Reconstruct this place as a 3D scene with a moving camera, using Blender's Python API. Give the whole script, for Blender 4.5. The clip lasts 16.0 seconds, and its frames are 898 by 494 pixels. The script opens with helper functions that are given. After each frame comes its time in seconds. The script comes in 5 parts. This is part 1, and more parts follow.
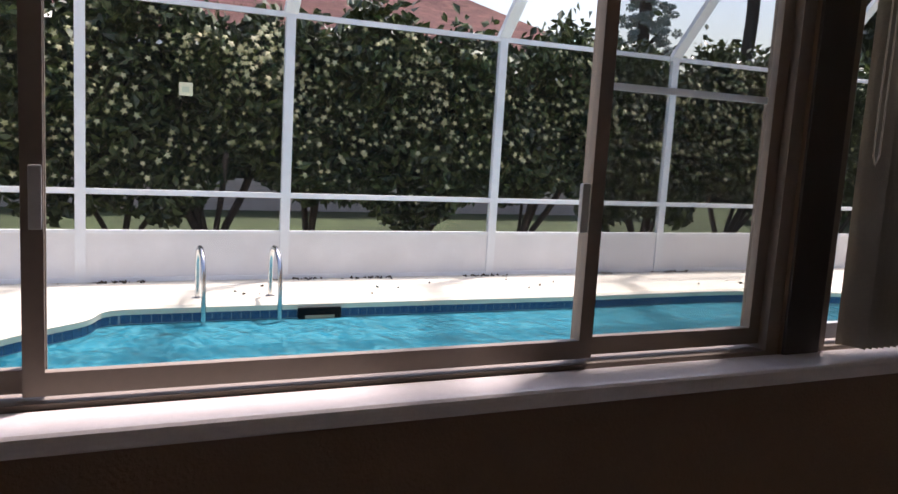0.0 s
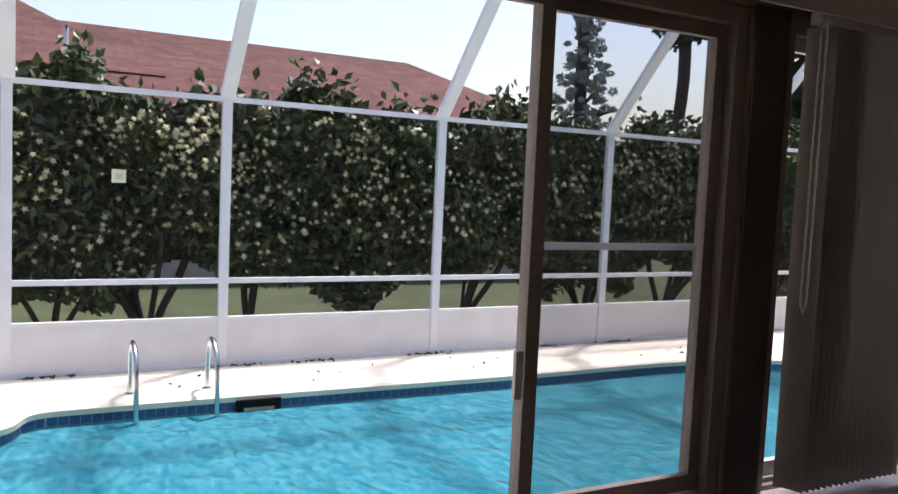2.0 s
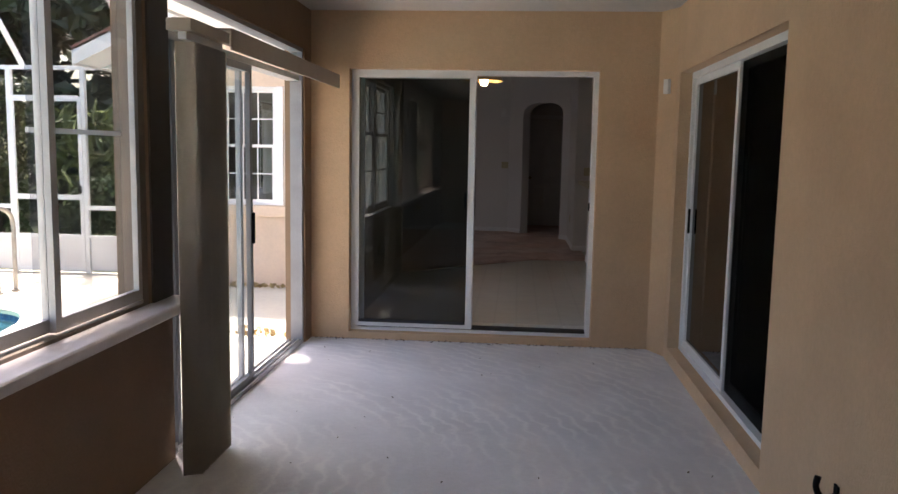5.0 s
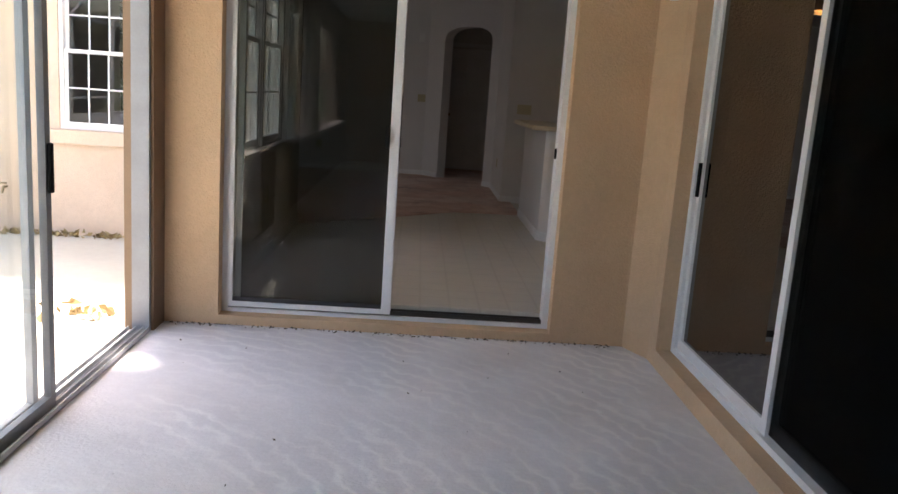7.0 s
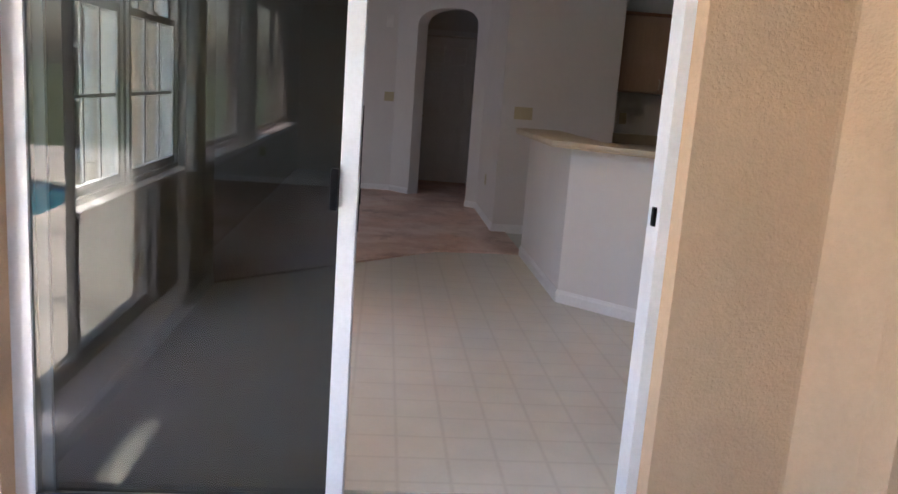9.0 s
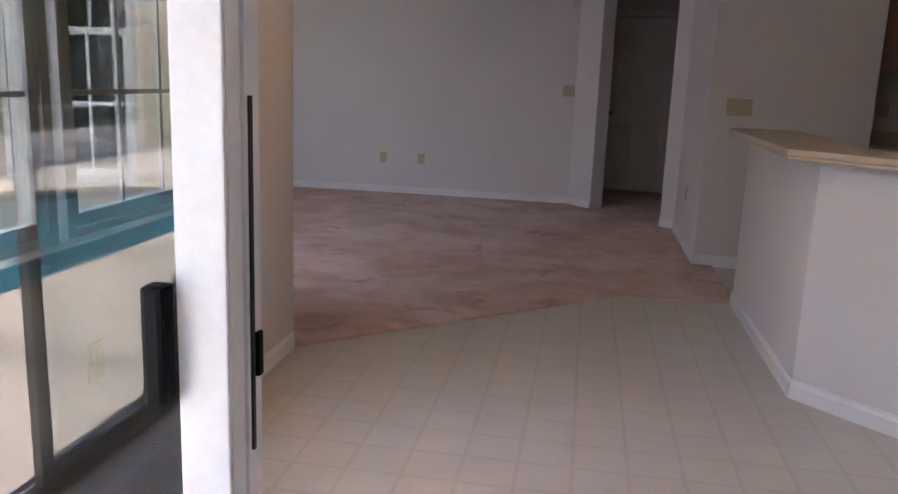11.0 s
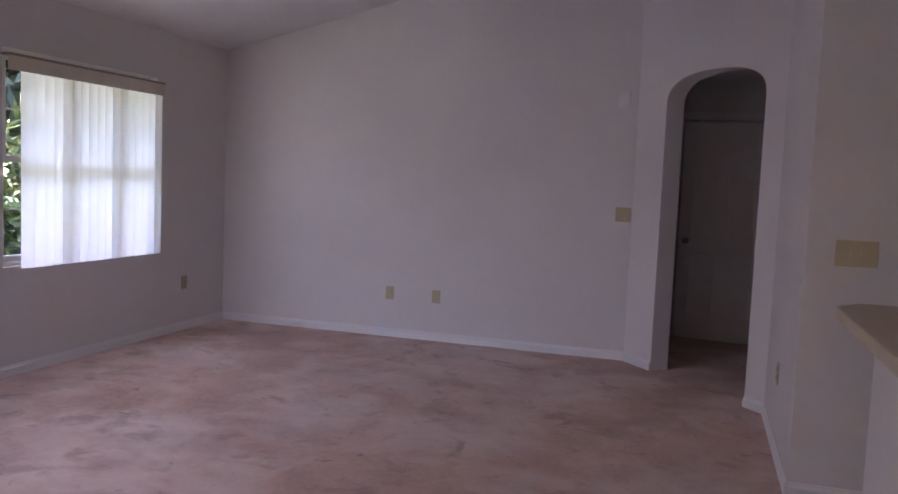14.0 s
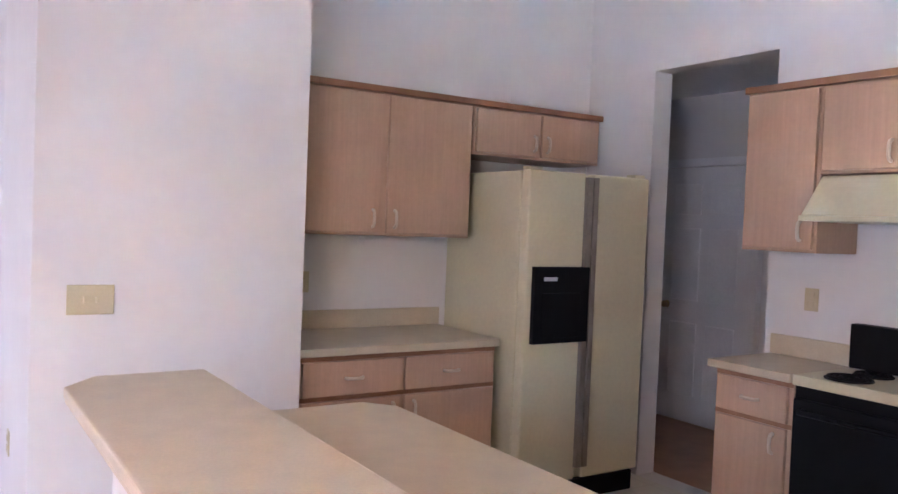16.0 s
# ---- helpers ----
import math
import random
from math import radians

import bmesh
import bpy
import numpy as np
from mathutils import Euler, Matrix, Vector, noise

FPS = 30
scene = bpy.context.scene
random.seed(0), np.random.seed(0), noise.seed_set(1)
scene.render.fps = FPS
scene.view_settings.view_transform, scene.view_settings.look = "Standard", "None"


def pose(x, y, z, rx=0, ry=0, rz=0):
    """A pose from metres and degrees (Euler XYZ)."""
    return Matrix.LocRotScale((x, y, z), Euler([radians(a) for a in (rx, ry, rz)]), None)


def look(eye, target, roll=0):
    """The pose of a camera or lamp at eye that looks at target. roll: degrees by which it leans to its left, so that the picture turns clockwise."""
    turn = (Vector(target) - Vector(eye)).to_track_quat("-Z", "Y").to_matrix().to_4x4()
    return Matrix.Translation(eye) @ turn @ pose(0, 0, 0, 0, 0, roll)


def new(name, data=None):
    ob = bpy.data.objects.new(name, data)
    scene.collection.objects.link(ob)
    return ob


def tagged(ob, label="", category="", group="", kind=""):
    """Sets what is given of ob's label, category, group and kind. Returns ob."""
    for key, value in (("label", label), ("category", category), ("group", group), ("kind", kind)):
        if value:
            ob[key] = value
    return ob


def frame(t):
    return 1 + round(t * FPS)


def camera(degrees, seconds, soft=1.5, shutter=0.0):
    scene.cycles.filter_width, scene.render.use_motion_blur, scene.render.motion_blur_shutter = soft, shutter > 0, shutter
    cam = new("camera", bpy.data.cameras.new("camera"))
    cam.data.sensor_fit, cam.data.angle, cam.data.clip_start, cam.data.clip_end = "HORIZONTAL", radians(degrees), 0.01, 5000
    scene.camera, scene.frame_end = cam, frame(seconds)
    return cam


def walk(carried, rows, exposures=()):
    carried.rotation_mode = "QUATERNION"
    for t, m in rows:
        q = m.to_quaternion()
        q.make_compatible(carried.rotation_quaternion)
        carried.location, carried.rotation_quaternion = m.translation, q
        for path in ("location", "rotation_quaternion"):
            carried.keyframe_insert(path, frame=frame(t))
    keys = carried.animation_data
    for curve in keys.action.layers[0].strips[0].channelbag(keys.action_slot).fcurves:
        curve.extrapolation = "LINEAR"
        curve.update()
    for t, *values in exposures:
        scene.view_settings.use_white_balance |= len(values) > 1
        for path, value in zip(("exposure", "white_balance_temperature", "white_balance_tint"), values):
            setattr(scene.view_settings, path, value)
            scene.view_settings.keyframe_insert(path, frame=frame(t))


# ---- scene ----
cam = camera(58.0, 16.0)
PATH = [
    (0, (1.42, -7.895, 1.436), (-0.382, -7.072, 1.162), 3.4),
    (0.5, (1.398, -7.882, 1.511), (-0.415, -7.084, 1.233), 2.8),
    (1, (1.353, -7.899, 1.538), (-0.462, -7.095, 1.299), 2.8),
    (1.5, (1.341, -7.847, 1.668), (-0.469, -7.032, 1.421), 2.4),
    (2, (1.359, -7.839, 1.744), (-0.399, -6.897, 1.597), 2.6),
    (2.5, (1.466, -7.857, 1.728), (-0.107, -6.621, 1.72), 2.9),
    (3, (1.382, -7.695, 1.793), (0.102, -6.16, 1.824), 2.7),
    (3.5, (1.374, -7.562, 1.791), (0.466, -5.78, 1.798), 2.3),
    (3.9, (1.354, -7.371, 1.709), (0.761, -5.461, 1.649), 1.0),
    (4, (1.339, -7.306, 1.703), (0.82, -5.376, 1.621), 1.2),
    (4.4, (1.388, -7.078, 1.589), (1.05, -5.114, 1.426), 1.6),
    (4.5, (1.377, -6.99, 1.577), (1.074, -5.021, 1.401), 1.4),
    (7, (1.06, -4.747, 1.435), (1.15, -2.784, 1.06), 4.0),
    (7.5, (1.055, -4.195, 1.38), (1.183, -2.235, 1.002), 4.7),
    (8, (1.0, -3.629, 1.415), (1.19, -1.671, 1.052), 4.4),
    (10.3, (1.156, -1.167, 1.479), (1.182, 0.789, 1.061), 1.6),
    (10.5, (1.202, -1.055, 1.458), (1.114, 0.9, 1.046), 2.4),
    (11, (1.286, -0.737, 1.427), (0.969, 1.194, 1.013), 2.2),
    (11.5, (1.438, -0.413, 1.544), (0.858, 1.461, 1.156), 0.4),
    (12, (1.589, -0.097, 1.663), (0.781, 1.701, 1.323), 1.2),
    (12.5, (1.597, 0.244, 1.777), (0.781, 2.027, 1.388), 1.4),
    (13, (1.523, 0.653, 1.594), (0.79, 2.494, 1.319), 0.9),
    (13.5, (1.627, 1.023, 1.536), (0.845, 2.85, 1.315), 1.4),
    (14, (1.654, 1.35, 1.539), (1.067, 3.255, 1.373), 2.4),
    (14.5, (1.298, 1.638, 1.595), (1.266, 3.636, 1.497), 1.7),
    (15, (1.308, 1.743, 1.618), (1.78, 3.683, 1.494), 2.1),
    (15.5, (1.6, 1.902, 1.629), (2.403, 3.733, 1.575), 3.0),
    (16, (1.781, 1.909, 1.649), (2.867, 3.588, 1.586), 2.3),
]
walk(cam, [(t, look(eye, target, roll)) for t, eye, target, roll in PATH], [(0, 0.7, 6300, 24), (2.0, 0.65, 6200, 25), (3.2, 1.0, 6200, 28), (4.4, 1.62, 6550, 23), (7.0, 2.3, 6750, 18), (8.2, 2.75, 6500, 20), (10.3, 4.2, 6000, 24), (11.0, 3.5, 6250, 27), (11.5, 3.5, 6150, 30), (12.5, 3.0, 6050, 31), (13.3, 3.35, 6050, 33), (14, 3.7, 6000, 38), (15, 4.95, 5950, 38), (16, 6.2, 5600, 29)])

# ---------------------------------------------------------------- light
SUN_EL, SUN_FROM = radians(68), Vector((-0.5, 0.86, 0)).normalized()
world = bpy.data.worlds.new("sky")
scene.world = world
world.use_nodes = True
wn = world.node_tree
bgn = wn.nodes["Background"]
skyt = wn.nodes.new("ShaderNodeTexSky")
skyt.sky_type, skyt.sun_disc = "NISHITA", False
skyt.sun_elevation, skyt.sun_rotation = SUN_EL, math.atan2(SUN_FROM.x, SUN_FROM.y)
skyt.air_density, skyt.dust_density, skyt.ozone_density = 1.3, 3.0, 0.3
wn.links.new(skyt.outputs[0], bgn.inputs[0])
bgn.inputs[1].default_value = 0.15
sun_data = bpy.data.lights.new("sun", "SUN")
sun_data.energy, sun_data.angle, sun_data.color = 5.0, radians(5.0), (1.0, 0.95, 0.88)
sun = new("sun", sun_data)
sun_dir = SUN_FROM * math.cos(SUN_EL) + Vector((0, 0, math.sin(SUN_EL)))
sun.matrix_world = look(sun_dir * 40, (0, 0, 0))


def window_light(name, centre, aim, w, h, watts, col=(0.86, 0.92, 1.0), spread=180):
    """Sky light that comes in through a window opening."""
    d = bpy.data.lights.new(name, "AREA")
    d.shape, d.size, d.size_y, d.energy, d.color = "RECTANGLE", w, h, watts, col
    d.spread = radians(spread)
    o = new(name, d)
    o.matrix_world = look(centre, aim)
    return o


window_light("sky_in_wing_window_light", (-1.65, 2.98, 1.5), (-0.2, 6.4, -0.5), 1.7, 1.3, 0.9, spread=105)
window_light("sky_in_nook_window_light", (-0.055, 1.2, 1.55), (3, 1.2, 1.2), 1.3, 1.2, 0.7)
window_light("sky_in_great_room_window_light", (-2.5, 6.2, 1.5), (2, 6.2, 1.2), 1.4, 1.3, 0.25)


# ---------------------------------------------------------------- materials
def mat(name, col, rough=0.7, metal=0.0, var=0.12, scale=6.0, bump=0.0, bscale=60.0, spec=0.5, fine=0.05, detail=6.0):
    """Painted or plain surface with broad and fine variation and relief."""
    m = bpy.data.materials.new(name)
    m.use_nodes = True
    n, l = m.node_tree.nodes, m.node_tree.links
    b = n["Principled BSDF"]
    b.inputs["Roughness"].default_value, b.inputs["Metallic"].default_value = rough, metal
    b.inputs["Specular IOR Level"].default_value = spec
    tc = n.new("ShaderNodeTexCoord")
    n1 = n.new("ShaderNodeTexNoise")
    n1.inputs["Scale"].default_value, n1.inputs["Detail"].default_value = scale, detail
    n2 = n.new("ShaderNodeTexNoise")
    n2.inputs["Scale"].default_value, n2.inputs["Detail"].default_value = scale * 14, 3
    l.new(tc.outputs["Object"], n1.inputs["Vector"])
    l.new(tc.outputs["Object"], n2.inputs["Vector"])
    r = n.new("ShaderNodeValToRGB")
    r.color_ramp.elements[0].position, r.color_ramp.elements[1].position = 0.3, 0.72
    r.color_ramp.elements[0].color = (*[c * (1 - var) for c in col], 1)
    r.color_ramp.elements[1].color = (*[min(1, c * (1 + var * 0.7)) for c in col], 1)
    l.new(n1.outputs["Fac"], r.inputs[0])
    mx = n.new("ShaderNodeMix")
    mx.data_type, mx.blend_type = "RGBA", "MULTIPLY"
    mx.inputs["Factor"].default_value = 1.0
    r2 = n.new("ShaderNodeMapRange")
    r2.inputs["To Min"].default_value, r2.inputs["To Max"].default_value = 1 - fine * 2, 1 + fine
    l.new(n2.outputs["Fac"], r2.inputs["Value"])
    l.new(r.outputs[0], mx.inputs["A"])
    l.new(r2.outputs[0], mx.inputs["B"])
    l.new(mx.outputs["Result"], b.inputs["Base Color"])
    if bump:
        n3 = n.new("ShaderNodeTexNoise")
        n3.inputs["Scale"].default_value, n3.inputs["Detail"].default_value = bscale, 5
        bp = n.new("ShaderNodeBump")
        bp.inputs["Strength"].default_value, bp.inputs["Distance"].default_value = bump, 0.01
        l.new(tc.outputs["Object"], n3.inputs["Vector"])
        l.new(n3.outputs["Fac"], bp.inputs["Height"])
        l.new(bp.outputs[0], b.inputs["Normal"])
    return m


def glass_mat(name, tint=(0.93, 0.96, 0.95), gloss=1.0, ior=1.5, rough=0.0):
    m = bpy.data.materials.new(name)
    m.use_nodes = True
    n, l = m.node_tree.nodes, m.node_tree.links
    n.remove(n["Principled BSDF"])
    out = n["Material Output"]
    t, g, f, x = (n.new(k) for k in ("ShaderNodeBsdfTransparent", "ShaderNodeBsdfGlossy", "ShaderNodeFresnel", "ShaderNodeMixShader"))
    t.inputs[0].default_value = (*tint, 1)
    g.inputs["Roughness"].default_value = rough
    g.inputs["Color"].default_value = (gloss, gloss, gloss, 1)
    f.inputs[0].default_value = ior
    l.new(f.outputs[0], x.inputs[0])
    l.new(t.outputs[0], x.inputs[1])
    l.new(g.outputs[0], x.inputs[2])
    l.new(x.outputs[0], out.inputs[0])
    return m


def screen_mat(name, cover, col):
    """Fine insect mesh: lets most light by, the threads are dull."""
    m = bpy.data.materials.new(name)
    m.use_nodes = True
    n, l = m.node_tree.nodes, m.node_tree.links
    n.remove(n["Principled BSDF"])
    out = n["Material Output"]
    t, d, x = (n.new(k) for k in ("ShaderNodeBsdfTransparent", "ShaderNodeBsdfDiffuse", "ShaderNodeMixShader"))
    d.inputs[0].default_value = (*col, 1)
    x.inputs[0].default_value = cover
    l.new(t.outputs[0], x.inputs[1])
    l.new(d.outputs[0], x.inputs[2])
    l.new(x.outputs[0], out.inputs[0])
    return m


def leaf_mat(name, a, b, rough=0.5):
    m = bpy.data.materials.new(name)
    m.use_nodes = True
    n, l = m.node_tree.nodes, m.node_tree.links
    p = n["Principled BSDF"]
    g = n.new("ShaderNodeNewGeometry")
    r = n.new("ShaderNodeValToRGB")
    r.color_ramp.elements[0].color, r.color_ramp.elements[1].color = (*a, 1), (*b, 1)
    l.new(g.outputs["Random Per Island"], r.inputs[0])
    l.new(r.outputs[0], p.inputs["Base Color"])
    p.inputs["Roughness"].default_value = rough
    return m


def emit_mat(name, col, strength):
    m = bpy.data.materials.new(name)
    m.use_nodes = True
    p = m.node_tree.nodes["Principled BSDF"]
    p.inputs["Base Color"].default_value = (*col, 1)
    p.inputs["Emission Color"].default_value = (*col, 1)
    p.inputs["Emission Strength"].default_value = strength
    return m


STUCCO = mat("peach_stucco", (0.62, 0.43, 0.27), 0.9, var=0.08, scale=2.5, bump=0.5, bscale=90)
STUCCO_OUT = mat("peach_exterior_stucco", (0.70, 0.55, 0.42), 0.9, var=0.10, scale=2.0, bump=0.5, bscale=80)
# the brown holds the shade of the backlit window wall
BROWN_WALL = mat("shaded_lanai_wall", (0.24, 0.16, 0.10), 0.85, var=0.08, scale=3, bump=0.3, bscale=90)
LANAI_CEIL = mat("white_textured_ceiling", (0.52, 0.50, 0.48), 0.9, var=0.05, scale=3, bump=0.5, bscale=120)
WALL = mat("off_white_wall_paint", (0.70, 0.67, 0.645), 0.75, var=0.035, scale=1.6, bump=0.12, bscale=160, fine=0.02)
CEIL = mat("white_ceiling_paint", (0.78, 0.76, 0.75), 0.9, var=0.04, scale=2, bump=0.35, bscale=130)
TRIM = mat("white_trim_paint", (0.80, 0.79, 0.78), 0.45, var=0.04, scale=4)
ALU = mat("white_coated_aluminium", (0.78, 0.79, 0.80), 0.35, var=0.06, scale=5)
ALU_GREY = mat("grey_aluminium", (0.50, 0.50, 0.50), 0.4, metal=0.3, var=0.1, scale=7)
BRONZE = mat("dark_bronze_frame", (0.045, 0.036, 0.03), 0.5, var=0.2, scale=6)
TAUPE = mat("taupe_window_casing", (0.22, 0.175, 0.14), 0.6, var=0.08, scale=4)
VALANCE = mat("beige_valance_cloth", (0.42, 0.35, 0.28), 0.8, var=0.06, scale=5, bump=0.2, bscale=200)
VANE = mat("beige_blind_vane", (0.66, 0.60, 0.50), 0.75, var=0.06, scale=6, bump=0.2, bscale=220)
SILL = mat("marble_sill", (0.66, 0.60, 0.58), 0.3, var=0.12, scale=8)
BLACK = mat("black_plastic", (0.006, 0.006, 0.007), 0.6, var=0.2, scale=10, spec=0.1)
RUBBER = mat("dark_seal", (0.03, 0.03, 0.035), 0.7)
RAIL = mat("weathered_rail_steel", (0.40, 0.36, 0.32), 0.38, metal=0.6, var=0.15, scale=14)
STEEL = mat("brushed_steel", (0.62, 0.62, 0.63), 0.22, metal=1.0, var=0.08, scale=12)
CLEAR = glass_mat("clear_glass")
SLIDER_GLASS = glass_mat("tinted_slider_glass", (0.34, 0.36, 0.35), 1.0, 1.42)
DARK_GLASS = glass_mat("dark_slider_glass", (0.20, 0.20, 0.18), 0.22, 1.5)
GREY_FRAME = mat("weathered_grey_frame", (0.27, 0.28, 0.30), 0.45, var=0.12, scale=7)
# dark tint put in the panes to shade the room behind them
WING_GLASS = glass_mat("dimmed_window_glass", (0.42, 0.44, 0.45), 1.0, 1.6)
DARK_SCREEN = screen_mat("dark_insect_screen", 0.6, (0.008, 0.007, 0.006))
CAGE_SCREEN = screen_mat("pool_cage_screen", 0.09, (0.03, 0.03, 0.03))
WINDOW_SCREEN = screen_mat("window_screen", 0.20, (0.04, 0.04, 0.04))
PLATE = mat("almond_plastic_plate", (0.52, 0.45, 0.28), 0.4, var=0.05, scale=8)
WHITE_PLASTIC = mat("white_plastic", (0.75, 0.73, 0.70), 0.45)
BRASS = mat("aged_brass", (0.35, 0.27, 0.14), 0.4, metal=0.8)


# ---------------------------------------------------------------- building helpers
def box(bm, x0, y0, z0, x1, y1, z1):
    v = [bm.verts.new(p) for p in ((x0, y0, z0), (x1, y0, z0), (x1, y1, z0), (x0, y1, z0), (x0, y0, z1), (x1, y0, z1), (x1, y1, z1), (x0, y1, z1))]
    for f in ((0, 3, 2, 1), (4, 5, 6, 7), (0, 1, 5, 4), (1, 2, 6, 5), (2, 3, 7, 6), (3, 0, 4, 7)):
        bm.faces.new([v[i] for i in f])
    return bm


def softened(bm, r=0.004, seg=2):
    bmesh.ops.bevel(bm, geom=bm.edges[:], offset=r, segments=seg, affect="EDGES", profile=0.6)
    return bm


def B(x0, y0, z0, x1, y1, z1, r=0.0, seg=2):
    bm = box(bmesh.new(), x0, y0, z0, x1, y1, z1)
    return softened(bm, r, seg) if r else bm


def prism(pts, z0, z1, r=0.0):
    """A plan outline raised from z0 to z1."""
    bm = bmesh.new()
    lo = [bm.verts.new((x, y, z0)) for x, y in pts]
    hi = [bm.verts.new((x, y, z1)) for x, y in pts]
    bm.faces.new(lo[::-1])
    bm.faces.new(hi)
    for i in range(len(pts)):
        j = (i + 1) % len(pts)
        bm.faces.new((lo[i], lo[j], hi[j], hi[i]))
    bmesh.ops.recalc_face_normals(bm, faces=bm.faces)
    return softened(bm, r) if r else bm


def cyl(p, q, r, seg=12, r2=None):
    """A round bar from p to q."""
    p, q = Vector(p), Vector(q)
    bm = bmesh.new()
    bmesh.ops.create_cone(bm, cap_ends=True, segments=seg, radius1=r, radius2=r if r2 is None else r2, depth=(q - p).length)
    bm.transform(Matrix.Translation((p + q) / 2) @ (q - p).to_track_quat("Z", "Y").to_matrix().to_4x4())
    return bm


def merge(*bms):
    out = bmesh.new()
    for b in bms:
        me = bpy.data.meshes.new("tmp")
        b.to_mesh(me)
        out.from_mesh(me)
        bpy.data.meshes.remove(me)
        b.free()
    return out


def lathe(profile, seg=24, at=(0, 0, 0)):
    """Turned shape from (radius, height) pairs."""
    bm = bmesh.new()
    rings = [[bm.verts.new((at[0] + r * math.cos(a), at[1] + r * math.sin(a), at[2] + z)) for a in [2 * math.pi * k / seg for k in range(seg)]] for r, z in profile]
    for a, b in zip(rings, rings[1:]):
        for k in range(seg):
            bm.faces.new((a[k], a[(k + 1) % seg], b[(k + 1) % seg], b[k]))
    return bm


def tube(path, r, seg=10):
    """A bent pipe through the given points."""
    pts = [Vector(p) for p in path]
    bm = bmesh.new()
    rings = []
    side = None
    for i, p in enumerate(pts):
        d = (pts[min(i + 1, len(pts) - 1)] - pts[max(i - 1, 0)]).normalized()
        if side is None:
            side = d.orthogonal().normalized()
        side = (side - d * side.dot(d)).normalized()
        up = d.cross(side)
        rings.append([bm.verts.new(p + r * (math.cos(a) * side + math.sin(a) * up)) for a in [2 * math.pi * k / seg for k in range(seg)]])
    for a, b in zip(rings, rings[1:]):
        for k in range(seg):
            bm.faces.new((a[k], a[(k + 1) % seg], b[(k + 1) % seg], b[k]))
    bm.faces.new(rings[0][::-1])
    bm.faces.new(rings[-1])
    for f in bm.faces:
        f.smooth = True
    return bm


def curve_pts(pts, n=6, closed=False):
    """Smooth line (Catmull-Rom) through points of any dimension."""
    P = [np.array(p, float) for p in pts]
    N = len(P)
    out = []
    for i in range(N if closed else N - 1):
        a, b, c, d = (P[(i + k) % N] if closed else P[min(max(i + k, 0), N - 1)] for k in (-1, 0, 1, 2))
        for s in range(n):
            t = s / n
            out.append(tuple(0.5 * (2 * b + (c - a) * t + (2 * a - 5 * b + 4 * c - d) * t * t + (3 * b - a - 3 * c + d) * t ** 3)))
    if not closed:
        out.append(tuple(P[-1]))
    return out


def mesh_ob(name, bm, material):
    me = bpy.data.meshes.new(name)
    bm.normal_update()
    bm.to_mesh(me)
    bm.free()
    me.materials.append(material)
    return new(name, me)


def part(name, bm, material, parent, label=""):
    ob = mesh_ob(name, bm, material)
    ob.parent = parent
    if label:
        ob["label"] = label
    return ob


def thing(name, label, category, group="", at=(0, 0, 0), rz=0, kind=""):
    ob = new(name)
    ob.empty_display_size = 0.05
    ob.matrix_basis = pose(*at, 0, 0, rz)
    return tagged(ob, label, category, group, kind)


def struct(name, bm, material, label, category="wall"):
    return tagged(mesh_ob(name, bm, material), label, category, "", "structure")


def wall_bm(p, q, thick, z0, z1, openings=()):
    """A straight wall on the plan line p-q, thickened to its left side, with openings (u0, u1, z0, z1) cut right through."""
    p, q = Vector((*p, 0)), Vector((*q, 0))
    L = (q - p).length
    du = (q - p) / L
    dv = Vector((-du.y, du.x, 0))
    us = sorted({0, L, *[u for o in openings for u in o[:2]]})
    zs = sorted({z0, z1, *[z for o in openings for z in o[2:]]})
    us = [u for u in us if 0 <= u <= L]
    zs = [z for z in zs if z0 <= z <= z1]

    def solid(i, k):
        if not (0 <= i < len(us) - 1 and 0 <= k < len(zs) - 1):
            return False
        u, z = (us[i] + us[i + 1]) / 2, (zs[k] + zs[k + 1]) / 2
        return not any(a < u < b and c < z < d for a, b, c, d in openings)

    bm = bmesh.new()
    cache = {}

    def V(i, j, k):
        if (i, j, k) not in cache:
            cache[i, j, k] = bm.verts.new(p + du * us[i] + dv * (thick * j) + Vector((0, 0, zs[k])))
        return cache[i, j, k]

    for i in range(len(us) - 1):
        for k in range(len(zs) - 1):
            if not solid(i, k):
                continue
            bm.faces.new((V(i, 0, k), V(i + 1, 0, k), V(i + 1, 0, k + 1), V(i, 0, k + 1)))
            bm.faces.new((V(i, 1, k), V(i, 1, k + 1), V(i + 1, 1, k + 1), V(i + 1, 1, k)))
            if not solid(i - 1, k):
                bm.faces.new((V(i, 0, k), V(i, 0, k + 1), V(i, 1, k + 1), V(i, 1, k)))
            if not solid(i + 1, k):
                bm.faces.new((V(i + 1, 0, k), V(i + 1, 1, k), V(i + 1, 1, k + 1), V(i + 1, 0, k + 1)))
            if not solid(i, k - 1):
                bm.faces.new((V(i, 0, k), V(i, 1, k), V(i + 1, 1, k), V(i + 1, 0, k)))
            if not solid(i, k + 1):
                bm.faces.new((V(i, 0, k + 1), V(i + 1, 0, k + 1), V(i + 1, 1, k + 1), V(i, 1, k + 1)))
    return bm


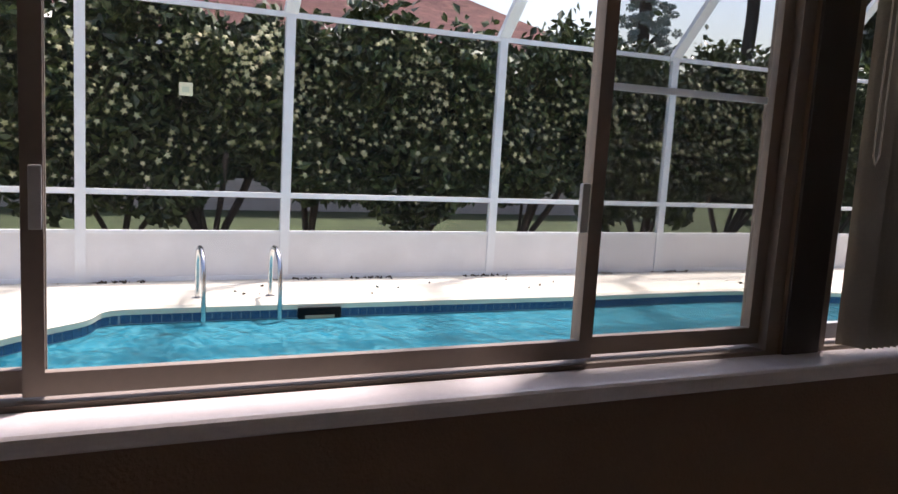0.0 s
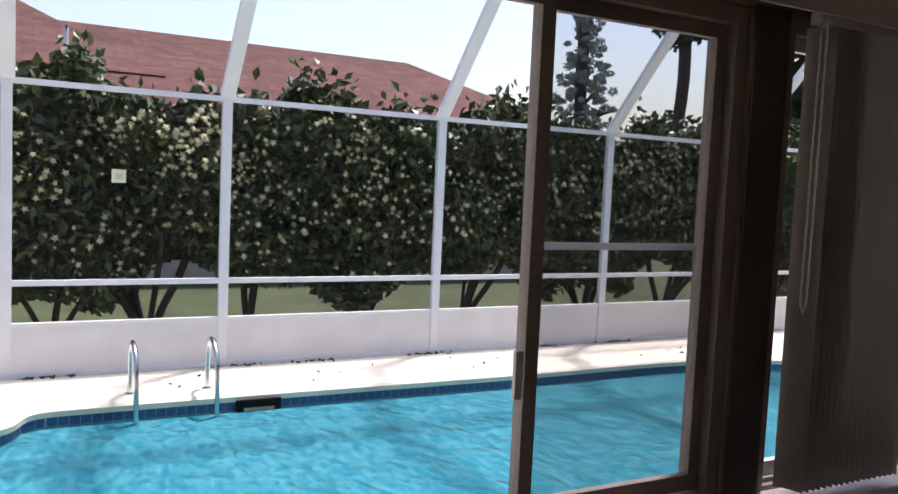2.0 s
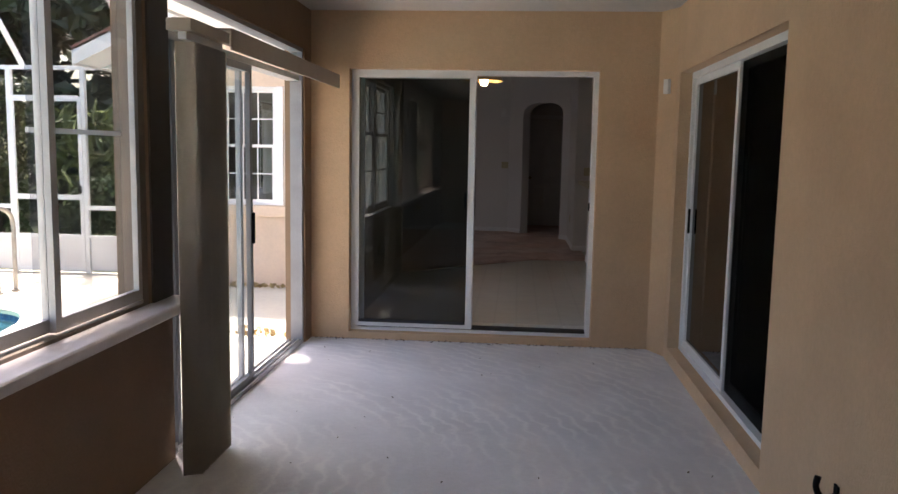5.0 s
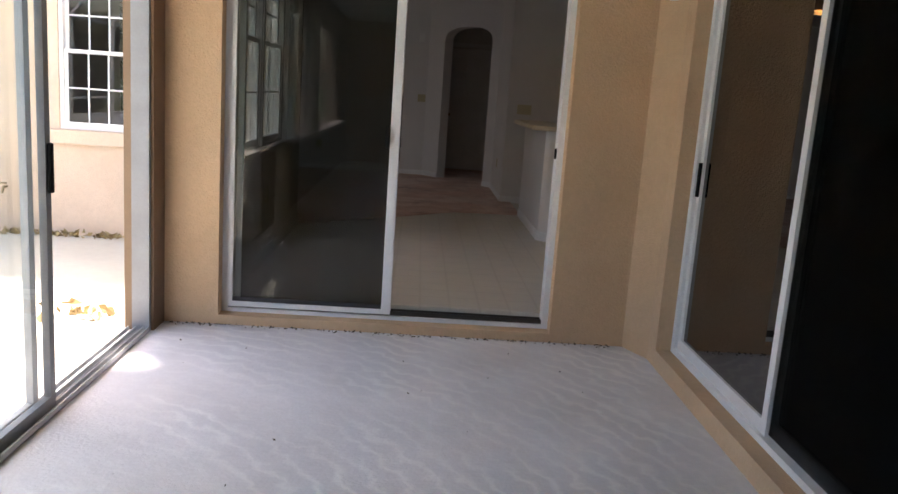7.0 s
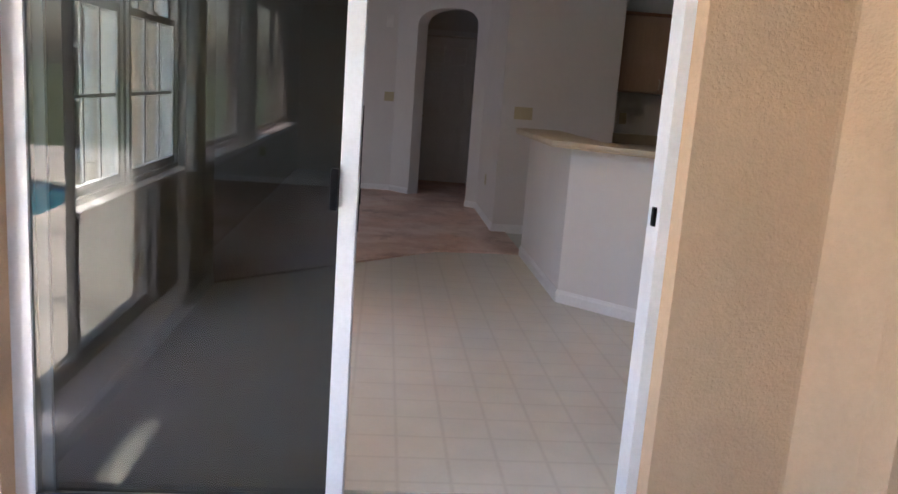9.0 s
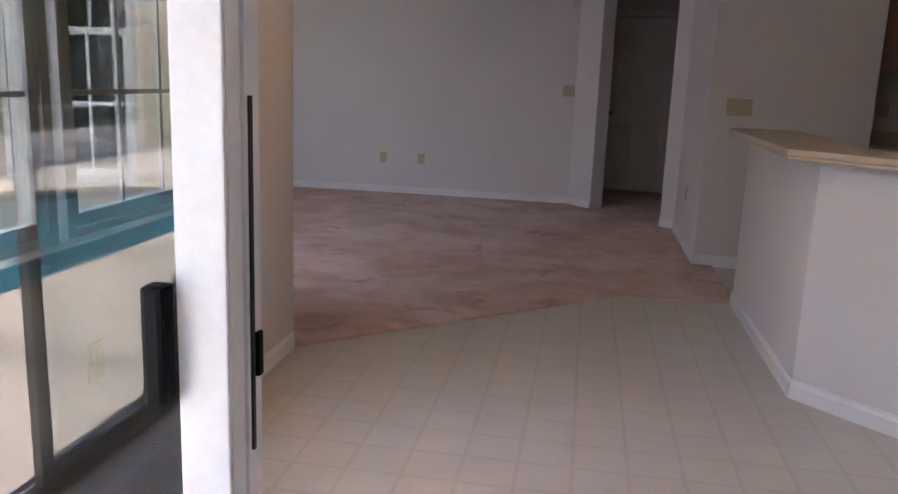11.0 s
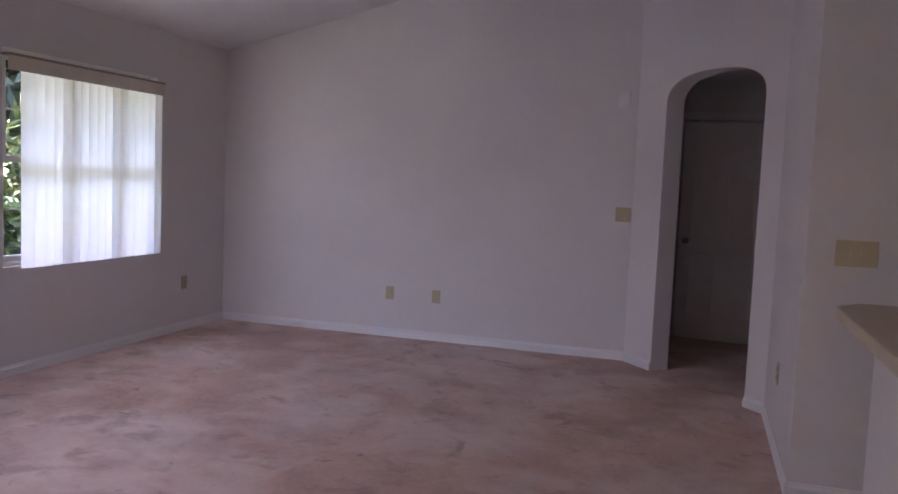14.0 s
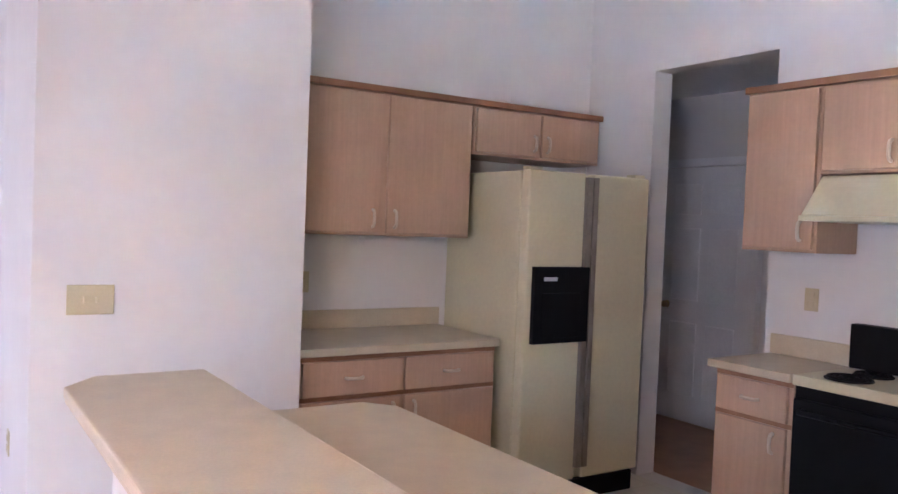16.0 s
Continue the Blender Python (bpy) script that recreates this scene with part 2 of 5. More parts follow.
# ---------------------------------------------------------------- plan (metres)
Z = 0.12                 # floor of the house above the lanai slab
LX0, LX1 = -0.37, 2.45  # lanai: window wall, house wall
LY0, LY1 = -11.0, -0.095
LH = 2.63
NX = -0.04               # nook wall towards the pool
WINGY = 2.80             # inner face of the wing's front wall
GX, GY = -2.615, 7.99    # great room: outer wall, far wall
KY, KX = 6.02, 5.52      # kitchen: back wall, side wall
DECK, WATER = -0.08, -0.21

# lanai shell
DOOR_L = (-2.78, -0.29)  # opening to the pool deck
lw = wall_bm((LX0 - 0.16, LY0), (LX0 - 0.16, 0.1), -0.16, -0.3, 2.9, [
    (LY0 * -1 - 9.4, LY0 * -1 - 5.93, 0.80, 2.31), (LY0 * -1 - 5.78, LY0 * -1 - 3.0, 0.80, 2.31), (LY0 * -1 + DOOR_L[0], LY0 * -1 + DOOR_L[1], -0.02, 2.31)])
struct("wall_lanai_pool_side", lw, BROWN_WALL, "lanai wall with wide window openings, shade put into its brown colour")
END_Y0, END_Y1 = LY1, 0.12
struct("wall_lanai_end", wall_bm((LX0 - 0.16, LY1), (3.6, LY1), 0.215, -0.3, 4.4, [(0.47, 2.44, 0.055, 2.185)]), STUCCO, "peach stucco end wall of the lanai around a sliding door")
struct("wall_lanai_corner", prism([(2.34, LY1 + 0.01), (2.34, LY1 - 0.002), (2.355, LY1 - 0.004), (2.45, LY1 - 0.215), (2.465, LY1 - 0.215), (2.465, LY1 + 0.01)], 0.0, LH), STUCCO, "narrow chamfered peach stucco corner")
RD = (-2.82, -0.45)      # opening of the house sliders
struct("wall_lanai_house_side", wall_bm((LX1, LY0), (LX1, LY1), -0.2, 0.0, 2.9, [(-LY0 + RD[0], -LY0 + RD[1], 0.10, 2.14)]), STUCCO, "peach stucco house wall with a sliding door opening")
struct("wall_lanai_back", wall_bm((LX1, LY0), (LX0 - 0.16, LY0), 0.15, -0.1, 2.9), STUCCO, "peach stucco wall closing the lanai")
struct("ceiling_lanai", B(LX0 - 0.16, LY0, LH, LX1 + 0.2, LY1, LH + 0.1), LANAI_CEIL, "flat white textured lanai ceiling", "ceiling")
def concrete_mat():
    """Pale slab with feathered arcs left by a broom."""
    m = mat("swept_concrete", (0.70, 0.685, 0.70), 0.75, var=0.10, scale=2.2, bump=0.25, bscale=60)
    n, l = m.node_tree.nodes, m.node_tree.links
    b = n["Principled BSDF"]
    old = b.inputs["Base Color"].links[0].from_socket
    tc, wv, no, mr, mp, mx = (n.new(k) for k in ("ShaderNodeTexCoord", "ShaderNodeTexWave", "ShaderNodeTexNoise", "ShaderNodeMapRange", "ShaderNodeMapping", "ShaderNodeMix"))
    wv.wave_type, wv.rings_direction = "RINGS", "Z"
    mp.inputs["Location"].default_value = (0.9, 3.0, 0)
    wv.inputs["Scale"].default_value, wv.inputs["Distortion"].default_value = 3.0, 6.0
    wv.inputs["Detail"].default_value, wv.inputs["Detail Scale"].default_value = 3.0, 2.5
    no.inputs["Scale"].default_value, no.inputs["Detail"].default_value = 1.3, 4
    l.new(tc.outputs["Object"], mp.inputs[0])
    l.new(mp.outputs[0], wv.inputs["Vector"])
    l.new(tc.outputs["Object"], no.inputs["Vector"])
    mt = n.new("ShaderNodeMath")
    mt.operation = "MULTIPLY"
    pw = n.new("ShaderNodeMath")
    pw.operation = "POWER"
    pw.inputs[1].default_value = 3.0
    l.new(wv.outputs["Fac"], pw.inputs[0])
    mr.inputs["From Min"].default_value, mr.inputs["From Max"].default_value = 0.38, 0.62
    l.new(no.outputs["Fac"], mr.inputs["Value"])
    l.new(pw.outputs[0], mt.inputs[0])
    l.new(mr.outputs[0], mt.inputs[1])
    m2 = n.new("ShaderNodeMath")
    m2.operation = "MULTIPLY"
    m2.inputs[1].default_value = 0.5
    l.new(mt.outputs[0], m2.inputs[0])
    mx.data_type = "RGBA"
    l.new(m2.outputs[0], mx.inputs["Factor"])
    l.new(old, mx.inputs["A"])
    mx.inputs["B"].default_value = (0.88, 0.87, 0.85, 1)
    l.new(mx.outputs["Result"], b.inputs["Base Color"])
    return m


CONC = concrete_mat()
struct("floor_lanai", B(LX0 - 0.16, LY0, -0.3, LX1, LY1, 0.0), CONC, "pale swept concrete lanai floor with brush marks", "floor")

# house shell
struct("wall_nook", wall_bm((NX, 0.12), (NX, WINGY + 0.02), 0.16, Z - 0.3, 4.4, [(0.36, 1.95, 0.93, 2.2)]), WALL, "off-white nook wall with a window")
struct("wall_wing_front", wall_bm((-3.05, WINGY - 0.15), (NX - 0.16, WINGY - 0.15), 0.15, -0.3, 4.4, [(0.91, 1.57, 0.88, 2.24), (1.65, 2.33, 0.88, 2.24)]), STUCCO_OUT, "sunlit peach stucco gable wall with a pair of windows")
struct("wall_great_room_side", wall_bm((GX, WINGY), (GX, GY + 0.15), 0.2, Z - 0.3, 4.4, [(2.66, 4.19, 0.85, 2.26)]), WALL, "off-white great room wall with a window")
struct("wall_great_room_far", wall_bm((1.13, GY), (GX - 0.2, GY), -0.15, Z - 0.3, 4.6), WALL, "off-white painted great room wall")
ARCH_A, ARCH_B = Vector((1.13, 7.99)), Vector((2.12, 6.80))


def arch_wall():
    L = (ARCH_B - ARCH_A).length
    a0, a1, spring, rise, lo, hi = 0.36, 1.37, 2.17, 0.21, Z - 0.02, 4.6
    mid, half = (a0 + a1) / 2, (a1 - a0) / 2
    crown = [(a0, spring)]
    for k in range(1, 28):
        a = math.pi * (1 - k / 28)
        c, s = math.cos(a), math.sin(a)
        crown.append((mid + half * math.copysign(abs(c) ** 0.8, c), spring + rise * s ** 0.8))
    crown.append((a1, spring))
    d = (ARCH_B - ARCH_A) / L
    nrm = Vector((-d.y, d.x))
    bm = bmesh.new()
    seen = {}

    def P(u, z, v):
        key = (round(u, 5), round(z, 5), v)
        if key not in seen:
            seen[key] = bm.verts.new((ARCH_A.x + d.x * u + nrm.x * 0.16 * v, ARCH_A.y + d.y * u + nrm.y * 0.16 * v, z))
        return seen[key]

    quads = [[(0, lo), (a0, lo), (a0, spring), (0, spring)], [(0, spring), (a0, spring), (a0, hi), (0, hi)],
             [(a1, lo), (L, lo), (L, spring), (a1, spring)], [(a1, spring), (L, spring), (L, hi), (a1, hi)]]
    quads += [[p, q, (q[0], hi), (p[0], hi)] for p, q in zip(crown, crown[1:])]
    for qd in quads:
        bm.faces.new([P(u, z, 0) for u, z in qd])
        bm.faces.new([P(u, z, 1) for u, z in qd[::-1]])
    rim = [(a0, lo), *crown, (a1, lo)]
    for p, q in zip(rim, rim[1:]):
        bm.faces.new((P(*p, 0), P(*q, 0), P(*q, 1), P(*p, 1)))
    bmesh.ops.recalc_face_normals(bm, faces=bm.faces)
    return bm


struct("wall_arch", arch_wall(), WALL, "off-white angled wall with an arched opening")
struct("wall_kitchen_return", wall_bm((2.12, 5.34), (2.12, 6.80), -0.14, Z - 0.3, 4.6), WALL, "off-white wall beside the arch")
struct("wall_kitchen_stub", wall_bm((2.26, 5.34), (3.22, 5.34), 0.14, Z - 0.3, 4.6), WALL, "off-white wall with a switch plate")
struct("wall_kitchen_stub_side", wall_bm((3.22, 5.48), (3.22, KY + 0.1), 0.14, Z - 0.3, 4.6), WALL, "off-white wall end beside the cabinets")
struct("wall_kitchen_back", wall_bm((3.22, KY), (KX + 0.15, KY), 0.15, Z - 0.3, 4.6), WALL, "off-white kitchen back wall")
struct("wall_kitchen_side", wall_bm((KX, 0.12), (KX, 6.8), -0.15, Z - 0.3, 4.6, [(4.46, 5.32, Z, 2.62)]), WALL, "off-white kitchen wall with a tall opening")
struct("wall_kitchen_front", wall_bm((3.5, 0.12), (KX + 0.15, 0.12), -0.15, Z - 0.3, 4.6), WALL, "off-white kitchen wall")
struct("wall_nook_house_side", wall_bm((3.5, 0.12), (3.5, 1.5), -0.1, Z - 0.3, 4.6), WALL, "off-white nook wall")
# pantry passage past the tall opening
struct("wall_passage_far", wall_bm((6.92, 3.4), (6.92, 6.95), -0.1, Z, 2.9), WALL, "off-white passage wall")
struct("wall_passage_side", wall_bm((KX + 0.15, 6.80), (6.92, 6.80), 0.1, Z, 2.9), WALL, "off-white passage wall")
struct("wall_passage_near", wall_bm((KX + 0.15, 3.5), (6.92, 3.5), -0.1, Z, 2.9), WALL, "off-white passage wall")
struct("ceiling_passage", B(KX + 0.15, 3.4, 2.72, 6.92, 6.9, 2.8), CEIL, "white passage ceiling", "ceiling")
# hall past the arch
struct("wall_hall_far", wall_bm((1.3, 9.35), (4.2, 9.35), 0.1, Z - 0.2, 2.8), WALL, "dim off-white hall wall")
struct("wall_hall_side", wall_bm((3.4, 6.16), (3.4, 9.4), -0.1, Z - 0.2, 2.8), WALL, "dim off-white hall wall")
struct("wall_hall_left", wall_bm((1.22, 8.05), (1.22, 9.45), 0.1, Z - 0.2, 2.8), WALL, "dim off-white hall wall")
struct("ceiling_hall", prism([(1.28, 8.02), (2.24, 6.84), (2.24, 6.2), (3.5, 6.2), (3.5, 9.45), (1.2, 9.45), (1.2, 8.16)], 2.56, 2.62), CEIL, "dim white hall ceiling", "ceiling")
# dark room past the lanai sliders
struct("wall_room_past_sliders", merge(wall_bm((6.2, -6), (6.2, 0.1), -0.1, 0, 2.9), wall_bm((LX1 + 0.2, -6), (6.2, -6), -0.1, 0, 2.9), wall_bm((LX1 + 0.2, -0.05), (6.2, -0.05), 0.08, 0, 2.9)), WALL, "dim off-white room walls")
struct("ceiling_room_past_sliders", B(LX1 + 0.2, -6, 2.6, 6.2, 0.0, 2.7), CEIL, "dim white ceiling", "ceiling")


def carpet_mat():
    """Mauve pile with pale trodden patches and dark stains."""
    m = mat("worn_mauve_carpet", (0.78, 0.555, 0.465), 0.98, var=0.16, scale=2.2, bump=0.8, bscale=380, spec=0.1, fine=0.10)
    n, l = m.node_tree.nodes, m.node_tree.links
    b = n["Principled BSDF"]
    tc = n.new("ShaderNodeTexCoord")
    for scale, lo, hi, most, col in ((0.9, 0.45, 0.62, 0.62, (0.93, 0.80, 0.74)), (2.7, 0.48, 0.66, 0.48, (0.92, 0.78, 0.69)), (1.7, 0.52, 0.68, 0.4, (0.46, 0.29, 0.24)), (4.2, 0.56, 0.68, 0.5, (0.42, 0.28, 0.24)), (9.0, 0.64, 0.72, 0.6, (0.32, 0.22, 0.19))):
        old = b.inputs["Base Color"].links[0].from_socket
        no, mr, mx, mp = (n.new(k) for k in ("ShaderNodeTexNoise", "ShaderNodeMapRange", "ShaderNodeMix", "ShaderNodeMapping"))
        mp.inputs["Location"].default_value = (scale * 3.7, scale * 1.3, 0)
        no.inputs["Scale"].default_value, no.inputs["Detail"].default_value, no.inputs["Roughness"].default_value, no.inputs["Distortion"].default_value = scale, 7, 0.62, 0.5
        mr.inputs["From Min"].default_value, mr.inputs["From Max"].default_value, mr.inputs["To Max"].default_value = lo, hi, most
        mx.data_type = "RGBA"
        mx.inputs["B"].default_value = (*col, 1)
        l.new(tc.outputs["Object"], mp.inputs[0])
        l.new(mp.outputs[0], no.inputs["Vector"])
        l.new(no.outputs["Fac"], mr.inputs["Value"])
        l.new(mr.outputs[0], mx.inputs["Factor"])
        l.new(old, mx.inputs["A"])
        l.new(mx.outputs["Result"], b.inputs["Base Color"])
    return m


CARPET = carpet_mat()
struct("floor_room_past_sliders", B(LX1 + 0.2, -6, 0.0, 6.2, -0.05, 0.10), CARPET, "brown carpet in the dim room", "floor")

# vaulted ceiling: rises from the pool side, level over the kitchen
def vault(prof, y0, y1):
    bm = bmesh.new()
    ring = list(prof) + [(x, z + 0.08) for x, z in prof[::-1]]
    a = [bm.verts.new((x, y0, z)) for x, z in ring]
    b = [bm.verts.new((x, y1, z)) for x, z in ring]
    n = len(ring)
    for i in range(n):
        j = (i + 1) % n
        bm.faces.new((a[i], a[j], b[j], b[i]))
    bm.faces.new(a[::-1])
    bm.faces.new(b)
    bmesh.ops.recalc_face_normals(bm, faces=bm.faces)
    return bm


VAULT = [(GX - 0.2, 2.60), (2.3, 3.80), (KX + 0.2, 3.80)]
NOOK_Z = 2.60 + 1.20 * (NX - 0.16 - GX + 0.2) / (2.3 - GX + 0.2)
struct("ceiling_nook", vault([(NX - 0.16, NOOK_Z), *VAULT[1:]], 0.0, WINGY - 0.15), CEIL, "white sloping nook ceiling", "ceiling")
struct("ceiling_great_room", vault(VAULT, WINGY - 0.149, 9.6), CEIL, "white vaulted ceiling", "ceiling")

# floors of the house: vinyl in nook and kitchen, carpet beyond a slanting seam
SEAM = [(NX, 2.80), (1.50, 4.22), (2.25, 4.30), (2.25, 5.34)]
LINO_T = 0.188


def lino_mat():
    m = mat("cream_vinyl_floor", (0.62, 0.585, 0.51), 0.30, var=0.06, scale=5, fine=0.03)
    n, l = m.node_tree.nodes, m.node_tree.links
    b = n["Principled BSDF"]
    old = b.inputs["Base Color"].links[0].from_socket
    tc = n.new("ShaderNodeTexCoord")
    br = n.new("ShaderNodeTexBrick")
    br.offset, br.squash = 0.0, 1.0
    br.inputs["Scale"].default_value = 1.0
    br.inputs["Brick Width"].default_value = br.inputs["Row Height"].default_value = LINO_T
    br.inputs["Mortar Size"].default_value, br.inputs["Mortar Smooth"].default_value = 0.013, 1.0
    br.inputs["Color1"].default_value = br.inputs["Color2"].default_value = (1, 1, 1, 1)
    br.inputs["Mortar"].default_value = (0.89, 0.88, 0.87, 1)
    l.new(tc.outputs["Object"], br.inputs["Vector"])
    mx = n.new("ShaderNodeMix")
    mx.data_type, mx.blend_type = "RGBA", "MULTIPLY"
    mx.inputs["Factor"].default_value = 1.0
    l.new(old, mx.inputs["A"])
    l.new(br.outputs["Color"], mx.inputs["B"])
    l.new(mx.outputs["Result"], b.inputs["Base Color"])
    return m


LINO = lino_mat()
struct("floor_nook_and_kitchen", prism([(NX, 0.12), (KX, 0.12), (KX, KY), (3.22, KY), (3.22, 5.34), *SEAM[::-1]], Z - 0.3, Z), LINO, "cream sheet vinyl floor with a small square pattern", "floor")
struct("floor_great_room", prism([(GX, WINGY), (NX, WINGY), *SEAM[1:], (2.26, 5.36), (2.26, 6.2), (3.4, 6.2), (3.4, 9.4), (1.1, 9.4), (1.1, GY), (GX, GY)], Z - 0.3, Z + 0.012), CARPET, "worn mauve-brown carpet with trodden stains", "carpet")
WOODFLOOR = mat("orange_brown_wood_floor", (0.38, 0.19, 0.10), 0.35, var=0.2, scale=6)
struct("floor_passage", B(KX, 3.4, Z - 0.3, 6.92, 6.9, Z - 0.002), WOODFLOOR, "orange-brown wood passage floor", "floor")


def baseboard(name, p, q, h=0.085, t=0.014):
    p, q = Vector((*p, 0)), Vector((*q, 0))
    d = (q - p).normalized()
    nrm = Vector((-d.y, d.x, 0))
    bm = bmesh.new()
    prof = [(0.001, 0), (t, 0), (t, h * 0.72), (t * 0.55, h * 0.86), (t * 0.35, h), (0.001, h)]
    a = [bm.verts.new(p + nrm * v + Vector((0, 0, Z + w))) for v, w in prof]
    b = [bm.verts.new(q + nrm * v + Vector((0, 0, Z + w))) for v, w in prof]
    for i in range(len(prof)):
        j = (i + 1) % len(prof)
        bm.faces.new((a[i], a[j], b[j], b[i]))
    bm.faces.new(a[::-1])
    bm.faces.new(b)
    bmesh.ops.recalc_face_normals(bm, faces=bm.faces)
    return struct(name, bm, TRIM, "white moulded baseboard", "baseboard")


dA = (ARCH_B - ARCH_A).normalized()
baseboard("baseboard_great_room_far", (1.13, GY), (GX, GY))
baseboard("baseboard_great_room_side", (GX, GY), (GX, WINGY))
baseboard("baseboard_arch_start", tuple(ARCH_A + dA * 0.36), tuple(ARCH_A))
baseboard("baseboard_arch_end", tuple(ARCH_B), tuple(ARCH_A + dA * 1.37))
baseboard("baseboard_return", (2.12, 5.34), (2.12, 6.80))
baseboard("baseboard_stub", (3.22, 5.34), (2.12, 5.34))
baseboard("baseboard_nook", (NX, WINGY), (NX, 0.12))


# ---------------------------------------------------------------- lanai: end sliding door
def sash(parent, axis, at, u0, u1, z0, z1, w, t, glass, frame_mat, name="sash"):
    """A glazed panel in a wall: axis 'x' lies in a plane of constant x, 'y' of constant y. Returns the frame part."""
    def bx(a0, b0, a1, b1):
        return box(bmesh.new(), at, a0, b0, at + t, a1, b1) if axis == "x" else box(bmesh.new(), a0, at, b0, a1, at + t, b1)
    fr = merge(bx(u0, z0, u0 + w, z1), bx(u1 - w, z0, u1, z1), bx(u0 + w, z0, u1 - w, z0 + w * 1.2), bx(u0 + w, z1 - w, u1 - w, z1))
    f = part(name, fr, frame_mat, parent)
    m = at + t / 2
    g = bmesh.new()
    quad = [(u0 + w, z0 + w * 1.2), (u1 - w, z0 + w * 1.2), (u1 - w, z1 - w), (u0 + w, z1 - w)]
    g.faces.new([g.verts.new((m, a, b) if axis == "x" else (a, m, b)) for a, b in quad])
    p = part("pane", g, glass, f)
    p.visible_shadow = False
    return f


def frame_bm(axis, at, t, u0, u1, z0, z1, w):
    bx = (lambda a0, b0, a1, b1: box(bmesh.new(), at, a0, b0, at + t, a1, b1)) if axis == "x" else (lambda a0, b0, a1, b1: box(bmesh.new(), a0, at, b0, a1, at + t, b1))
    return merge(bx(u0, z0, u0 + w, z1), bx(u1 - w, z0, u1, z1), bx(u0 + w, z0, u1 - w, z0 + w * 0.7), bx(u0 + w, z1 - w, u1 - w, z1))


d1 = thing("door_1", "white aluminium sliding glass door, right half slid open", "sliding door", kind="structure")
part("door_frame", frame_bm("y", 0.0, 0.11, -0.06, 1.91, 0.055, 2.185, 0.035), ALU, d1)
fx = sash(d1, "y", -0.006, -0.025, 0.948, 0.09, 2.15, 0.027, 0.03, SLIDER_GLASS, ALU, "fixed_panel")
sl = sash(d1, "y", 0.03, 0.01, 0.95, 0.09, 2.15, 0.032, 0.035, SLIDER_GLASS, ALU, "sliding_panel")
part("meeting_stile", B(0.893, -0.0125, 0.125, 0.947, -0.0065, 2.12, 0.002), ALU, fx)
part("handle", B(0.866, -0.036, 1.09, 0.890, -0.007, 1.215, 0.006), BLACK, fx, "black plastic pull handle")
part("lock", B(0.949, 0.048, 1.10, 0.955, 0.060, 1.15, 0.002), BLACK, sl, "black lock slot")
part("lock_strip", B(0.949, 0.036, 1.02, 0.953, 0.042, 1.40), RUBBER, sl, "dark weather strip")
part("strike", B(1.865, 0.03, 1.09, 1.88, 0.055, 1.15, 0.003), BLACK, d1, "black strike on the jamb")
part("track", merge(B(0.0, 0.0, 0.085, 1.87, 0.006, 0.112), B(0.0, 0.05, 0.085, 1.87, 0.056, 0.112)), BRONZE, d1, "dark floor track")
part("bottom_seal", B(0.004, -0.010, 0.124, 0.89, -0.0065, 0.150), RUBBER, fx, "black bottom seal")

# ---------------------------------------------------------------- lanai: windows to the pool
GXW = -0.445             # plane of the window sashes


def slider_window(name, y0, y1, sashes, label):
    w = thing(name, label, "window", kind="structure")
    part("window_frame", frame_bm("x", -0.50, 0.115, y0, y1, 0.80, 2.31, 0.05), TAUPE, w)
    for a, b, off, fm in sashes:
        sash(w, "x", GXW + off, a, b, 0.85, 2.26, 0.042, 0.026, CLEAR, fm)
    return w


w1 = slider_window("window_1", -9.40, -5.93, [(-9.35, -7.965, 0.0, TAUPE), (-8.01, -6.62, 0.03, TAUPE), (-6.655, -5.98, 0.0, TAUPE)], "taupe framed sliding window towards the pool")
scr = part("screen", B(GXW - 0.03, -6.62, 0.86, GXW - 0.028, -5.98, 2.25), WINDOW_SCREEN, w1, "grey insect screen")
part("screen_bar", B(GXW - 0.036, -6.62, 1.585, GXW - 0.024, -5.98, 1.605), ALU_GREY, scr)
part("latch", B(GXW + 0.056, -6.70, 1.20, GXW + 0.072, -6.675, 1.33, 0.004), ALU_GREY, w1, "grey sash latch")
part("latch", B(GXW + 0.056, -7.995, 1.20, GXW + 0.072, -7.97, 1.33, 0.004), ALU_GREY, w1, "grey sash latch")
w2 = slider_window("window_2", -5.78, -3.0, [(-5.73, -3.70, 0.0, ALU_GREY), (-3.745, -3.04, 0.03, ALU_GREY)], "taupe framed sliding window with the pool steps outside")
scr = part("screen", B(GXW - 0.03, -3.74, 0.86, GXW - 0.028, -3.04, 2.25), WINDOW_SCREEN, w2, "grey insect screen")
part("screen_bar", B(GXW - 0.036, -3.74, 1.585, GXW - 0.024, -3.04, 1.605), ALU_GREY, scr)
for nm, a, b in (("trim_mullion", -5.93, -5.78), ("trim_window_post", -3.0, -2.78)):
    struct(nm, B(-0.51, a + 0.001, 0.78, -0.36, b - 0.001, 2.32, 0.004), BRONZE, "dark brown post between the openings", "post")
tagged(mesh_ob("window_sill", B(-0.385, -9.6, 0.775, -0.235, -2.765, 0.825, 0.018, 3), SILL), "pale marble sill with a rounded edge, partly sunlit", "window sill", "", "structure")
val = thing("valance", "long beige blind valance along the top of the windows", "valance")
